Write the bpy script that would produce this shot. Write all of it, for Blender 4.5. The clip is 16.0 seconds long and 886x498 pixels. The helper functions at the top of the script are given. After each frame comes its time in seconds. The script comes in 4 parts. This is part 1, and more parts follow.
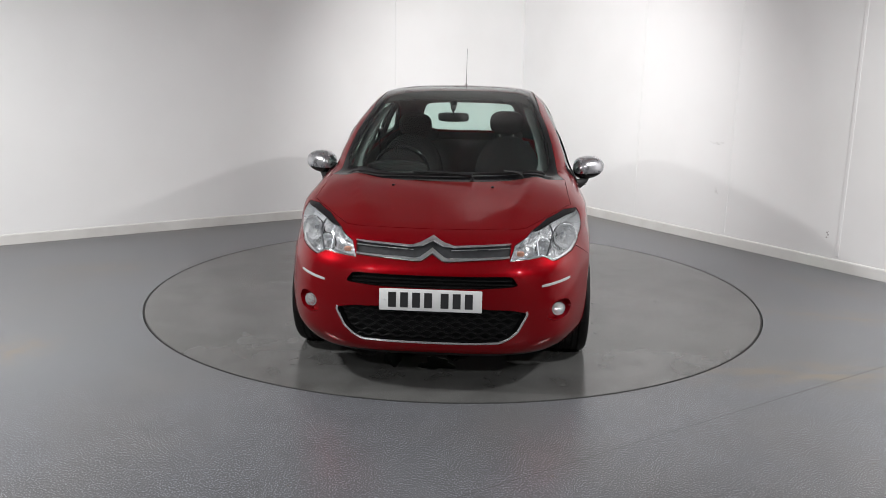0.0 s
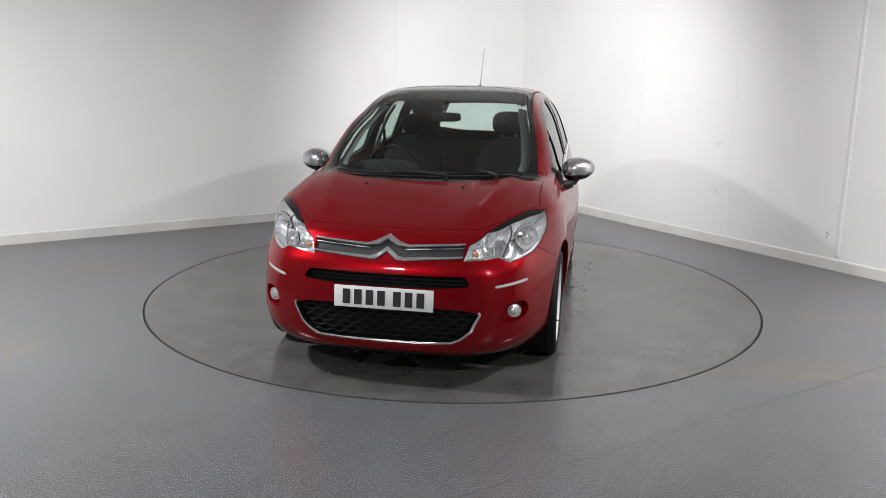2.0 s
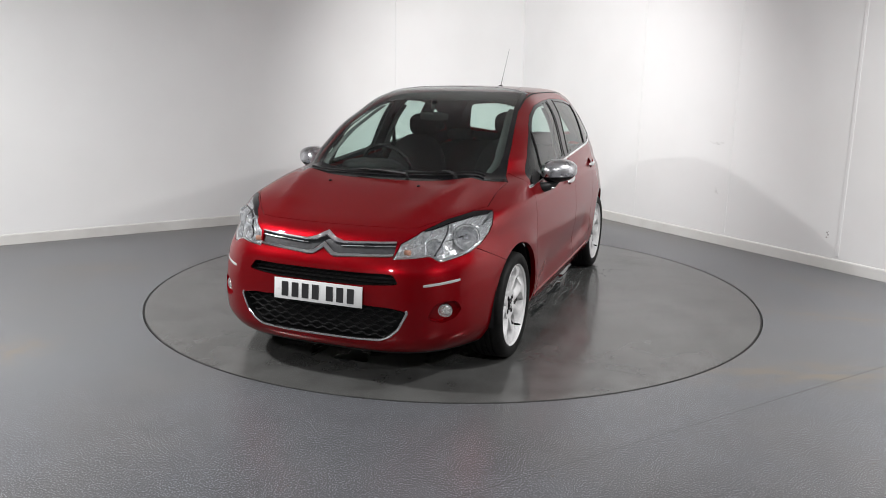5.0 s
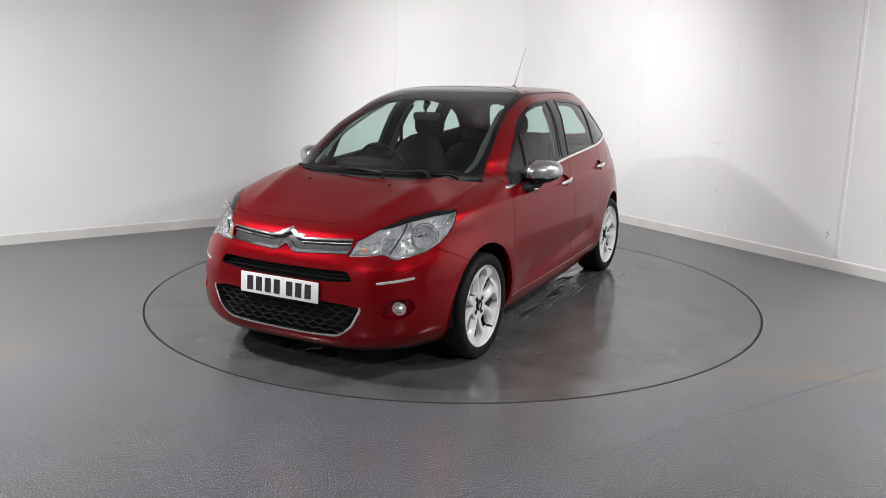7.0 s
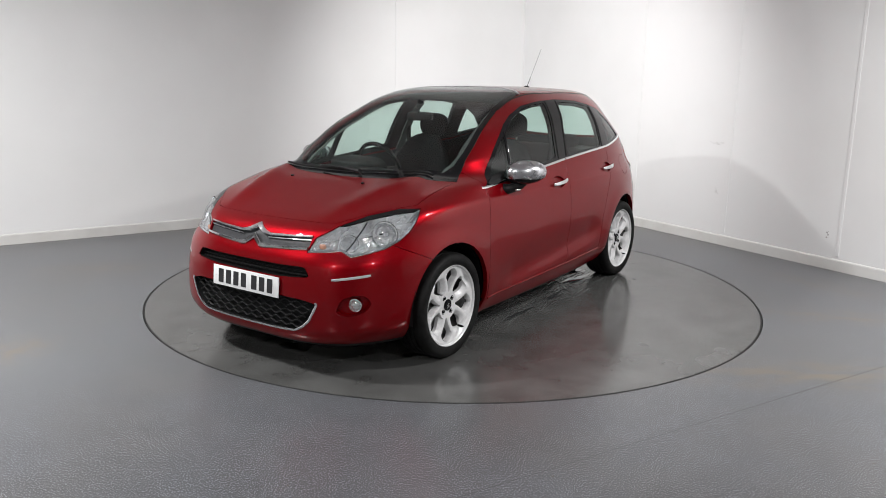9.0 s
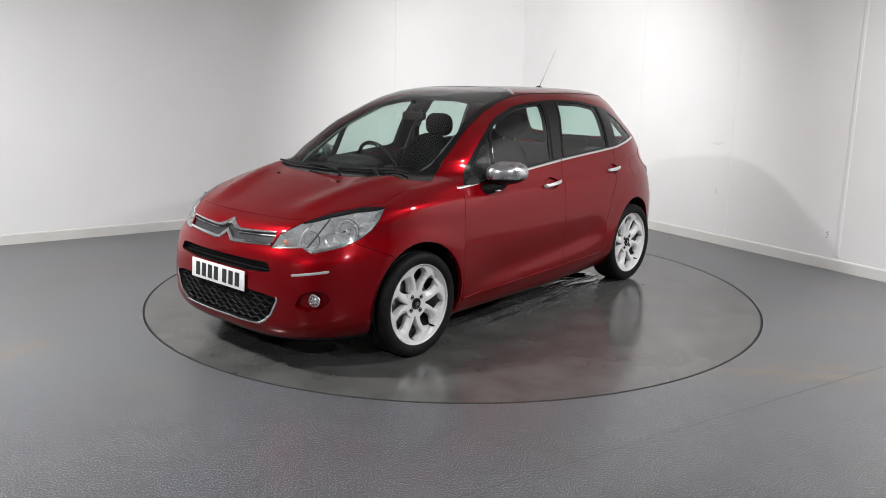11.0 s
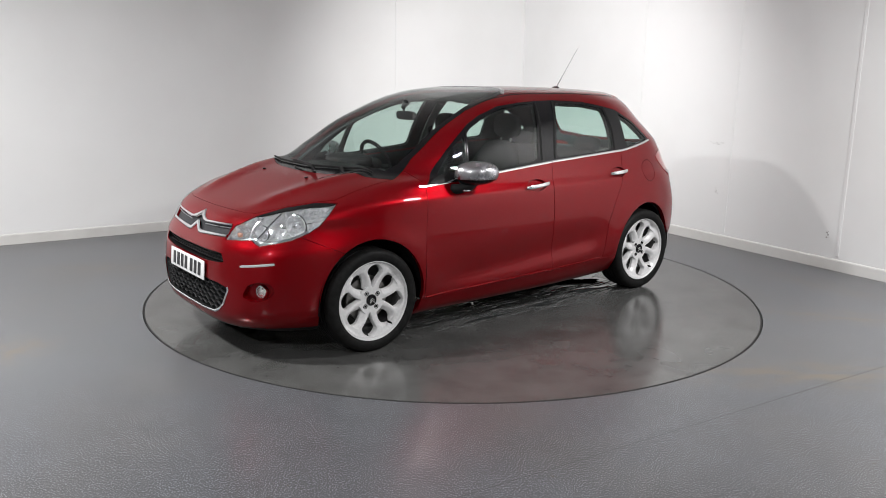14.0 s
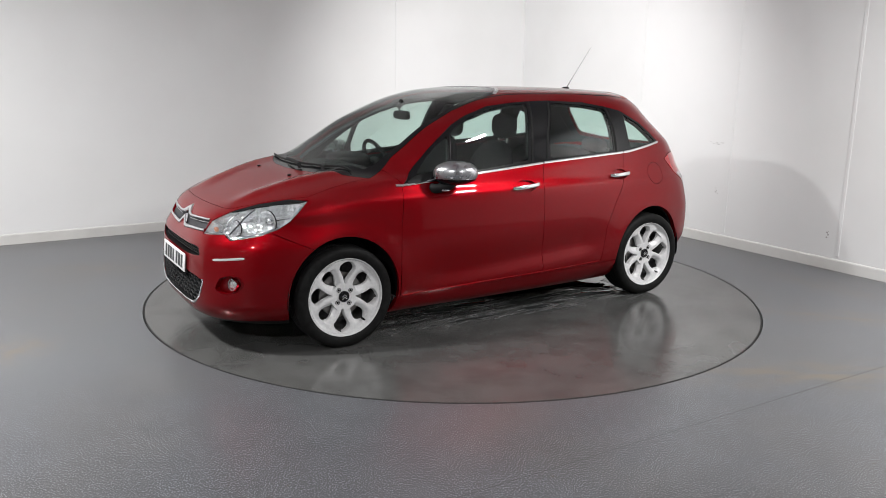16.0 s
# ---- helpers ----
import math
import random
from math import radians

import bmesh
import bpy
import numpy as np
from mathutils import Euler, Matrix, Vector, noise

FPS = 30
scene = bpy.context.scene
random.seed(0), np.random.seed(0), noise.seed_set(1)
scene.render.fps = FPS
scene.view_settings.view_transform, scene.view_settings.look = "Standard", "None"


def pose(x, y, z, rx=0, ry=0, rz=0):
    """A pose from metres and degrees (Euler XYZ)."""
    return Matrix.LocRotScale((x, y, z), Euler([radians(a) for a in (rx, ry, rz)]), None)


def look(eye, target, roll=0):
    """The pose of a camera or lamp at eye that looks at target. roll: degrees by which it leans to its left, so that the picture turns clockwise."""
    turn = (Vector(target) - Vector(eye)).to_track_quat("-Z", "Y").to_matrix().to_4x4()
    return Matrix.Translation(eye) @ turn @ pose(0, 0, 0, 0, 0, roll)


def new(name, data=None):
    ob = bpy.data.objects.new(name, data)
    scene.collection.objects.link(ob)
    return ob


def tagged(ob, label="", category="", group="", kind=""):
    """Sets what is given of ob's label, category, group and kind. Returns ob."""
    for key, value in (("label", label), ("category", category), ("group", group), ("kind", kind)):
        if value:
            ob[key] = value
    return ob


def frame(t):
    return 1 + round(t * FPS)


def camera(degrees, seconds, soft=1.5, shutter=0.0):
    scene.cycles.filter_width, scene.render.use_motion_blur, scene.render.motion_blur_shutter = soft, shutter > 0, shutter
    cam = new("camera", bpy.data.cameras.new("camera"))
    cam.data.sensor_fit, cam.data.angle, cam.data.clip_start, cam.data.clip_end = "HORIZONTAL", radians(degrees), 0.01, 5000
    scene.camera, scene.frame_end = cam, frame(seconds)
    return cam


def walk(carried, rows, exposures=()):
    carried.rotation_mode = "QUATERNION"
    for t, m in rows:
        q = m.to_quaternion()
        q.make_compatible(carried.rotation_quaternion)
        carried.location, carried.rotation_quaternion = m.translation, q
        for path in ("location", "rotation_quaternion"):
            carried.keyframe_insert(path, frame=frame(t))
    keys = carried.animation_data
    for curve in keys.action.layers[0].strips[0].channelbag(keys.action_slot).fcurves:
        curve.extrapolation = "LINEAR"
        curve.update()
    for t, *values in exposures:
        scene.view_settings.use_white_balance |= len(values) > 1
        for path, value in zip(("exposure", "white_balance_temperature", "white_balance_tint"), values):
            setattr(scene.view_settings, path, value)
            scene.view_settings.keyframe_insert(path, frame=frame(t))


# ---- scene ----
from mathutils.bvhtree import BVHTree

# ---------------------------------------------------------------- camera
cam = camera(58.17, 16.0, soft=0.85)
EYE = Vector((0.0, -5.916, 1.588))
VIEW = look(EYE, EYE + Vector((-0.011866, 0.976950, -0.213140)), 0.846)
walk(cam, [(0.0, VIEW), (16.0, VIEW)], exposures=[(0.0, -0.27), (16.0, -0.27)])

# ---------------------------------------------------------------- room plan
CORNER = Vector((0.863, 4.544, 0))
ALONG_L = Vector((-0.8307, -0.5568, 0))      # from the corner along the long wall
ALONG_R = Vector((0.5384, -0.8427, 0))       # from the corner along the other wall
LEN_L, LEN_R, HIGH = 9.6, 11.4, 3.2


def plan(a, b, z=0.0):
    """A place in the room: a metres along the one wall, b metres along the other."""
    return CORNER + ALONG_L * a + ALONG_R * b + Vector((0, 0, z))


# ---------------------------------------------------------------- light
world = bpy.data.worlds.new("world")
scene.world = world
world.use_nodes = True
world.node_tree.nodes["Background"].inputs[0].default_value = (0.9, 0.95, 1, 1)
world.node_tree.nodes["Background"].inputs[1].default_value = 0.05

# ceiling floodlights: a, b, length, width, watts; one pair beside the turntable, one pair behind the camera
PANELS = [(7.0, 3.1, 0.36, 0.18, 260), (1.55, 6.7, 0.36, 0.18, 185), (4.3, 9.4, 0.36, 0.18, 140), (8.4, 7.0, 0.36, 0.18, 150)]
ANGLE_L = math.atan2(ALONG_L.y, ALONG_L.x)
for a, b, lx, ly, watts in PANELS:
    lamp = bpy.data.lights.new("panel_light", "AREA")
    lamp.shape, lamp.size, lamp.size_y, lamp.energy, lamp.color = "RECTANGLE", lx, ly, watts, (1.0, 0.99, 0.985)
    ob = new("panel_light", lamp)
    p = plan(a, b, HIGH - 0.075)
    ob.matrix_world = Matrix.Translation(p) @ Matrix.Rotation(ANGLE_L, 4, "Z")

# a spotlight under the ceiling that washes the corner behind the car
WASH = plan(3.3, 3.5, HIGH - 0.16)
lamp = bpy.data.lights.new("wash_light", "SPOT")
lamp.energy, lamp.spot_size, lamp.spot_blend, lamp.shadow_soft_size, lamp.color = 760, radians(96), 1.0, 0.06, (1.0, 0.99, 0.985)
ob = new("wash_light", lamp)
ob.matrix_world = look(WASH, plan(0.0, 0.55, 0.7))

# ---------------------------------------------------------------- materials
def material(name, base=(0.5, 0.5, 0.5), rough=0.5, metal=0.0, coat=0.0, spec=0.5, emit=None, strength=0.0):
    m = bpy.data.materials.new(name)
    m.use_nodes = True
    b = m.node_tree.nodes["Principled BSDF"]
    b.inputs["Base Color"].default_value = (*base, 1)
    b.inputs["Roughness"].default_value = rough
    b.inputs["Metallic"].default_value = metal
    b.inputs["Coat Weight"].default_value = coat
    b.inputs["Coat Roughness"].default_value = 0.03
    b.inputs["Specular IOR Level"].default_value = spec
    if emit:
        b.inputs["Emission Color"].default_value = (*emit, 1)
        b.inputs["Emission Strength"].default_value = strength
    return m


# dirty patches of the floor: x, y, length, width, turn, strength
STAINS = [(2.05, -1.72, 1.1, 0.30, 4, 1.0), (2.75, -0.62, 1.0, 0.25, -6, 0.9), (-2.9, 0.40, 0.6, 0.22, 10, 0.7), (-2.55, -1.6, 0.35, 0.3, 70, 1.0),
          (3.3, 1.0, 1.4, 0.25, -57, 0.6), (2.9, 0.3, 0.8, 0.3, -50, 0.6), (1.75, 3.0, 1.2, 0.16, -57, 0.8), (-1.4, 3.0, 2.2, 0.14, 34, 0.8)]


def mottle(m, scale, low, high, target="Base Color", detail=4.0, coords="Object", spread=(0.35, 0.65), blend=None):
    """Drive an input with noise between two values."""
    t = m.node_tree
    b = t.nodes["Principled BSDF"]
    co = t.nodes.new("ShaderNodeTexCoord")
    n = t.nodes.new("ShaderNodeTexNoise")
    n.inputs["Scale"].default_value, n.inputs["Detail"].default_value = scale, detail
    t.links.new(co.outputs[coords], n.inputs["Vector"])
    r = t.nodes.new("ShaderNodeMapRange")
    r.inputs["From Min"].default_value, r.inputs["From Max"].default_value = spread
    t.links.new(n.outputs["Fac"], r.inputs["Value"])
    if target == "Base Color":
        mix = t.nodes.new("ShaderNodeMix")
        mix.data_type = "RGBA"
        mix.blend_type = blend or "MIX"
        t.links.new(r.outputs["Result"], mix.inputs["Factor"])
        old = b.inputs["Base Color"].links
        if blend and old:
            t.links.new(old[0].from_socket, mix.inputs["A"])
        else:
            mix.inputs["A"].default_value = (*low, 1)
        mix.inputs["B"].default_value = (*high, 1)
        t.links.new(mix.outputs["Result"], b.inputs["Base Color"])
    else:
        r.inputs["To Min"].default_value, r.inputs["To Max"].default_value = low, high
        t.links.new(r.outputs["Result"], b.inputs[target])
    return m


def bumped(m, scale, strength, distance=0.002, detail=3.0):
    t = m.node_tree
    b = t.nodes["Principled BSDF"]
    co = t.nodes.new("ShaderNodeTexCoord")
    n = t.nodes.new("ShaderNodeTexNoise")
    n.inputs["Scale"].default_value, n.inputs["Detail"].default_value = scale, detail
    t.links.new(co.outputs["Object"], n.inputs["Vector"])
    k = t.nodes.new("ShaderNodeBump")
    k.inputs["Strength"].default_value, k.inputs["Distance"].default_value = strength, distance
    t.links.new(n.outputs["Fac"], k.inputs["Height"])
    t.links.new(k.outputs["Normal"], b.inputs["Normal"])
    return m


def glass(name, tint, sheen=0.06):
    """Thin window glass: tinted see-through with a mirror sheen that grows towards the edge of view."""
    m = bpy.data.materials.new(name)
    m.use_nodes = True
    t = m.node_tree
    t.nodes.clear()
    out = t.nodes.new("ShaderNodeOutputMaterial")
    a = t.nodes.new("ShaderNodeBsdfTransparent")
    a.inputs["Color"].default_value = (*tint, 1)
    g = t.nodes.new("ShaderNodeBsdfGlossy")
    g.inputs["Roughness"].default_value = 0.0
    lw = t.nodes.new("ShaderNodeLayerWeight")
    lw.inputs["Blend"].default_value = 0.5
    pw = t.nodes.new("ShaderNodeMath")
    pw.operation = "POWER"
    pw.inputs[1].default_value = 4.5
    t.links.new(lw.outputs["Facing"], pw.inputs[0])
    f = t.nodes.new("ShaderNodeMapRange")
    f.inputs["To Min"].default_value, f.inputs["To Max"].default_value = sheen, 0.95
    t.links.new(pw.outputs[0], f.inputs["Value"])
    mix = t.nodes.new("ShaderNodeMixShader")
    t.links.new(f.outputs[0], mix.inputs[0])
    t.links.new(a.outputs[0], mix.inputs[1])
    t.links.new(g.outputs[0], mix.inputs[2])
    t.links.new(mix.outputs[0], out.inputs[0])
    return m


WALL = bumped(mottle(mottle(material("wall_paint", (0.8, 0.8, 0.8), 0.6), 0.6, (0.765, 0.765, 0.767), (0.795, 0.795, 0.793)),
                     14, 0.5, 0.7, "Roughness"), 60, 0.08)
# grey for the unseen walls, chosen to darken reflections and bounce on the car
DARKWALL = mottle(material("unseen_wall_grey", (0.15, 0.15, 0.155), 0.7), 0.8, (0.14, 0.14, 0.141), (0.17, 0.17, 0.171))
mottle(WALL, 1.1, (1, 1, 1), (0.95, 0.948, 0.943), spread=(0.45, 0.85), blend="MULTIPLY", detail=4)
SKIRT = mottle(material("skirting_paint", (0.78, 0.77, 0.74), 0.45), 3, (0.61, 0.60, 0.58), (0.68, 0.675, 0.66))
CEIL = mottle(material("ceiling_paint", (0.7, 0.7, 0.7), 0.8), 2, (0.68, 0.68, 0.68), (0.73, 0.73, 0.73))
def stain(m, x, y, long, wide, turn, tint, amount, scale=3.0, spread=(0.42, 0.62)):
    """An uneven patch of dirt about a place on the floor, ragged by noise."""
    t = m.node_tree
    b = t.nodes["Principled BSDF"]
    co = t.nodes.new("ShaderNodeTexCoord")
    mp = t.nodes.new("ShaderNodeMapping")
    mp.vector_type = "TEXTURE"
    mp.inputs["Location"].default_value = (x, y, 0)
    mp.inputs["Rotation"].default_value = (0, 0, radians(turn))
    mp.inputs["Scale"].default_value = (long, wide, 1)
    t.links.new(co.outputs["Object"], mp.inputs["Vector"])
    g = t.nodes.new("ShaderNodeTexGradient")
    g.gradient_type = "SPHERICAL"
    t.links.new(mp.outputs[0], g.inputs[0])
    n = t.nodes.new("ShaderNodeTexNoise")
    n.inputs["Scale"].default_value, n.inputs["Detail"].default_value = scale, 8.0
    t.links.new(mp.outputs[0], n.inputs["Vector"])
    r = t.nodes.new("ShaderNodeMapRange")
    r.inputs["From Min"].default_value, r.inputs["From Max"].default_value = spread
    r.inputs["To Max"].default_value = amount
    t.links.new(n.outputs["Fac"], r.inputs["Value"])
    k = t.nodes.new("ShaderNodeMath")
    k.operation = "MULTIPLY"
    t.links.new(r.outputs[0], k.inputs[0])
    t.links.new(g.outputs[1], k.inputs[1])
    mix = t.nodes.new("ShaderNodeMix")
    mix.data_type = "RGBA"
    t.links.new(k.outputs[0], mix.inputs["Factor"])
    t.links.new(b.inputs["Base Color"].links[0].from_socket, mix.inputs["A"])
    mix.inputs["B"].default_value = (*tint, 1)
    t.links.new(mix.outputs["Result"], b.inputs["Base Color"])


FLOOR = material("speckled_vinyl", (0.15, 0.155, 0.165), 0.28)
mottle(FLOOR, 0.5, (0.056, 0.058, 0.061), (0.088, 0.090, 0.094), detail=2, spread=(0.15, 0.85))
mottle(FLOOR, 145, (0, 0, 0), (0.31, 0.325, 0.36), spread=(0.515, 0.66), blend="MIX", detail=1)
mottle(FLOOR, 260, (1, 1, 1), (0.45, 0.45, 0.45), spread=(0.55, 0.64), blend="MULTIPLY", detail=1)
mottle(FLOOR, 6.0, (1, 1, 1), (0.80, 0.80, 0.81), spread=(0.30, 0.85), blend="MULTIPLY", detail=9)
mottle(FLOOR, 0.8, (1, 1, 1), (1.0, 0.93, 0.83), spread=(0.45, 0.80), blend="MULTIPLY", detail=5)
BROWN = (0.150, 0.123, 0.090)
for x, y, long, wide, turn, amount in STAINS:
    stain(FLOOR, x, y, long, wide, turn, BROWN, amount)
TABLE = material("turntable_vinyl", (0.13, 0.135, 0.135), 0.17)
mottle(TABLE, 1.3, (0.060, 0.061, 0.060), (0.100, 0.100, 0.096), detail=3, spread=(0.15, 0.85))
mottle(TABLE, 160, (0, 0, 0), (0.15, 0.15, 0.152), spread=(0.54, 0.72), blend="MIX", detail=1)
mottle(TABLE, 4.5, (1, 1, 1), (0.62, 0.62, 0.61), spread=(0.40, 0.80), blend="MULTIPLY", detail=9)
mottle(TABLE, 3.0, 0.10, 0.27, "Roughness", detail=2, spread=(0.2, 0.8))
# near black that stands in for shade in the turntable gap; also colours dirt specks
GAP = material("gap_shade_and_specks", (0.012, 0.012, 0.012), 0.8)
LED = material("led_diffuser", (0.9, 0.9, 0.9), 0.4, emit=(1.0, 0.99, 0.985), strength=18.0)
LAMP_FRAME = material("lamp_frame", (0.8, 0.8, 0.8), 0.4)

PAINT = material("red_metallic_paint", (0.21, 0.003, 0.008), 0.35, 0.55, 0.75, spec=0.0)
mottle(PAINT, 900, (0.168, 0.0006, 0.003), (0.238, 0.0012, 0.005), detail=1)
PAINT.node_tree.nodes["Principled BSDF"].inputs["Coat Roughness"].default_value = 0.015
PAINT.node_tree.nodes["Principled BSDF"].inputs["Coat IOR"].default_value = 1.42
CHROME = mottle(material("chrome", (0.90, 0.90, 0.91), 0.10, 1.0), 20, 0.06, 0.14, "Roughness")
SATIN = mottle(material("satin_chrome", (0.56, 0.56, 0.585), 0.28, 1.0, 0.3), 20, 0.24, 0.33, "Roughness")
PLASTIC = bumped(material("black_plastic", (0.006, 0.006, 0.0065), 0.5, spec=0.25), 500, 0.15, 0.001)
GLOSS = material("gloss_black", (0.005, 0.005, 0.006), 0.12, spec=0.4)
RUBBER = bumped(mottle(material("tyre_rubber", (0.02, 0.02, 0.02), 0.6, spec=0.16), 30, (0.004, 0.004, 0.004), (0.009, 0.009, 0.009)), 180, 0.2, 0.002)
ALLOY = mottle(material("white_alloy", (0.80, 0.80, 0.80), 0.28, 0.0, 0.6), 60, (0.60, 0.60, 0.61), (0.68, 0.68, 0.68))
BARREL = mottle(material("dark_alloy", (0.10, 0.10, 0.105), 0.45, 0.5), 40, (0.07, 0.07, 0.07), (0.12, 0.12, 0.12))
STEEL = material("brake_steel", (0.35, 0.34, 0.33), 0.35, 1.0)
FABRIC = bumped(mottle(material("seat_fabric", (0.03, 0.03, 0.034), 0.9, spec=0.1), 40, (0.008, 0.008, 0.0085), (0.014, 0.014, 0.015)), 500, 0.12, 0.001)
TRIM = bumped(mottle(material("interior_plastic", (0.035, 0.036, 0.038), 0.6, spec=0.2), 30, (0.012, 0.0125, 0.013), (0.020, 0.0205, 0.021)), 500, 0.2, 0.001)
PALE = mottle(material("grey_pillar_trim", (0.30, 0.31, 0.31), 0.7), 12, (0.11, 0.115, 0.115), (0.14, 0.145, 0.145))
GREYBAND = mottle(material("grey_grille_band", (0.14, 0.145, 0.155), 0.45, 0.0, spec=0.3), 40, (0.020, 0.021, 0.024), (0.032, 0.033, 0.037))
WHITE = bumped(material("white_lens", (0.42, 0.43, 0.43), 0.25, 0.0, 0.6), 200, 0.6, 0.003)
PLATE = material("plate_white", (0.72, 0.73, 0.73), 0.4)
INK = material("plate_black", (0.02, 0.02, 0.022), 0.45)
AMBER = material("amber_lens", (0.55, 0.27, 0.18), 0.2, 0.0, 0.8)
REDLENS = material("red_lens", (0.38, 0.008, 0.012), 0.12, 0.0, 1.0)
WSCREEN = glass("windscreen_glass", (0.80, 0.90, 0.86))
WINDOW = glass("window_glass", (0.76, 0.90, 0.85), 0.085)
CLEAR = glass("clear_lens", (0.93, 0.94, 0.95))
MIRROR = material("mirror_glass", (0.85, 0.86, 0.88), 0.02, 1.0)
REFLECTOR = bumped(material("lamp_reflector", (0.92, 0.93, 0.94), 0.14, 0.72), 38, 1.0, 0.014, 1.0)
SILVER = bumped(material("pale_reflector", (0.75, 0.75, 0.745), 0.15, 0.8), 90, 1.0, 0.010, 1.0)
WATER = material("water_film", (0.03, 0.032, 0.033), 0.02, spec=0.9)


# ---------------------------------------------------------------- mesh helpers
def mesh_of(bm, name, mat, smooth=True):
    me = bpy.data.meshes.new(name)
    bm.to_mesh(me)
    bm.free()
    for m in (mat if isinstance(mat, (list, tuple)) else [mat]):
        me.materials.append(m)
    if smooth:
        for p in me.polygons:
            p.use_smooth = True
        me.set_sharp_from_angle(angle=radians(38))
    return me


def part(name, bm, mat, parent, label="", smooth=True):
    ob = new(name, mesh_of(bm, name, mat, smooth))
    ob.parent = parent
    if label:
        ob["label"] = label
    return ob


def empty(name, m, label, category, group="", kind=""):
    ob = new(name)
    ob.empty_display_size = 0.2
    ob.matrix_basis = m
    return tagged(ob, label, category, group, kind)


def box(bm, c, s, m=None, bevel=0.0, seg=2):
    """A box of size s about c, in the space m."""
    r = bmesh.ops.create_cube(bm, size=1.0)
    vs = r["verts"]
    for v in vs:
        v.co = Vector((v.co.x * s[0] + c[0], v.co.y * s[1] + c[1], v.co.z * s[2] + c[2]))
    if bevel:
        es = list({e for v in vs for e in v.link_edges})
        r = bmesh.ops.bevel(bm, geom=vs + es, offset=bevel, segments=seg, affect="EDGES", profile=0.5)
        vs = list({v for f in r["faces"] for v in f.verts} | {v for v in vs if v.is_valid})
    if m:
        for v in vs:
            v.co = m @ v.co
    return vs


def lathe(bm, profile, n=48, axis="Y", m=None):
    """Turn (radius, offset) pairs about an axis."""
    rings = []
    for r, h in profile:
        ring = []
        for i in range(n):
            t = 2 * math.pi * i / n
            p = Vector((r * math.cos(t), h, r * math.sin(t))) if axis == "Y" else (
                Vector((h, r * math.cos(t), r * math.sin(t))) if axis == "X" else Vector((r * math.cos(t), r * math.sin(t), h)))
            ring.append(bm.verts.new(m @ p if m else p))
        rings.append(ring)
    for a, b in zip(rings, rings[1:]):
        for i in range(n):
            j = (i + 1) % n
            bm.faces.new((a[i], a[j], b[j], b[i]))
    return rings


def capped(bm, ring):
    bm.faces.new(ring)


def tube(bm, pts, radius, n=8, flat=1.0, up=Vector((0, 0, 1)), taper=None):
    """A rod along points; flat squeezes it across 'up'."""
    rings = []
    pts = [Vector(p) for p in pts]
    for k, p in enumerate(pts):
        d = (pts[min(k + 1, len(pts) - 1)] - pts[max(k - 1, 0)]).normalized()
        s = d.cross(up)
        s = s.normalized() if s.length > 1e-5 else Vector((1, 0, 0))
        w = s.cross(d).normalized()
        r = radius * (taper[k] if taper else 1.0)
        rings.append([bm.verts.new(p + s * r * flat * math.cos(2 * math.pi * i / n) + w * r * math.sin(2 * math.pi * i / n)) for i in range(n)])
    for a, b in zip(rings, rings[1:]):
        for i in range(n):
            j = (i + 1) % n
            bm.faces.new((a[i], a[j], b[j], b[i]))
    bm.faces.new(rings[0][::-1])
    bm.faces.new(rings[-1])
    bmesh.ops.recalc_face_normals(bm, faces=bm.faces[:])
    return rings


def blob(bm, c, r, power=2.6, n=20, m=None, shape=None):
    """A rounded box: a superellipsoid about c with half sizes r."""
    k = 2.0 / power
    sg = lambda v: math.copysign(abs(v) ** k, v)
    rows_ = []
    for i in range(1, n):
        a = -math.pi / 2 + math.pi * i / n
        row = []
        for j in range(2 * n):
            b = math.pi * j / n
            p = Vector((sg(math.cos(a)) * sg(math.cos(b)) * r[0], sg(math.cos(a)) * sg(math.sin(b)) * r[1], sg(math.sin(a)) * r[2]))
            p = (shape(p) if shape else p) + Vector(c)
            row.append(bm.verts.new(m @ p if m else p))
        rows_.append(row)
    for a, b in zip(rows_, rows_[1:]):
        for j in range(2 * n):
            q = (j + 1) % (2 * n)
            bm.faces.new((a[j], a[q], b[q], b[j]))
    bm.faces.new(rows_[0][::-1])
    bm.faces.new(rows_[-1])


# ---------------------------------------------------------------- the room
def slab(name, a, b, low, high, thick, mat):
    """A wall between two places on the plan, thickness on the outer side."""
    bm = bmesh.new()
    d = (b - a).normalized()
    o = Vector((-d.y, d.x, 0)) * thick
    vs = [bm.verts.new(p + Vector((0, 0, z))) for z in (low, high) for p in (a, b, b + o, a + o)]
    for f in ((0, 1, 5, 4), (1, 2, 6, 5), (2, 3, 7, 6), (3, 0, 4, 7), (4, 5, 6, 7), (3, 2, 1, 0)):
        bm.faces.new([vs[i] for i in f])
    bmesh.ops.recalc_face_normals(bm, faces=bm.faces[:])
    return new(name, mesh_of(bm, name, mat, False))


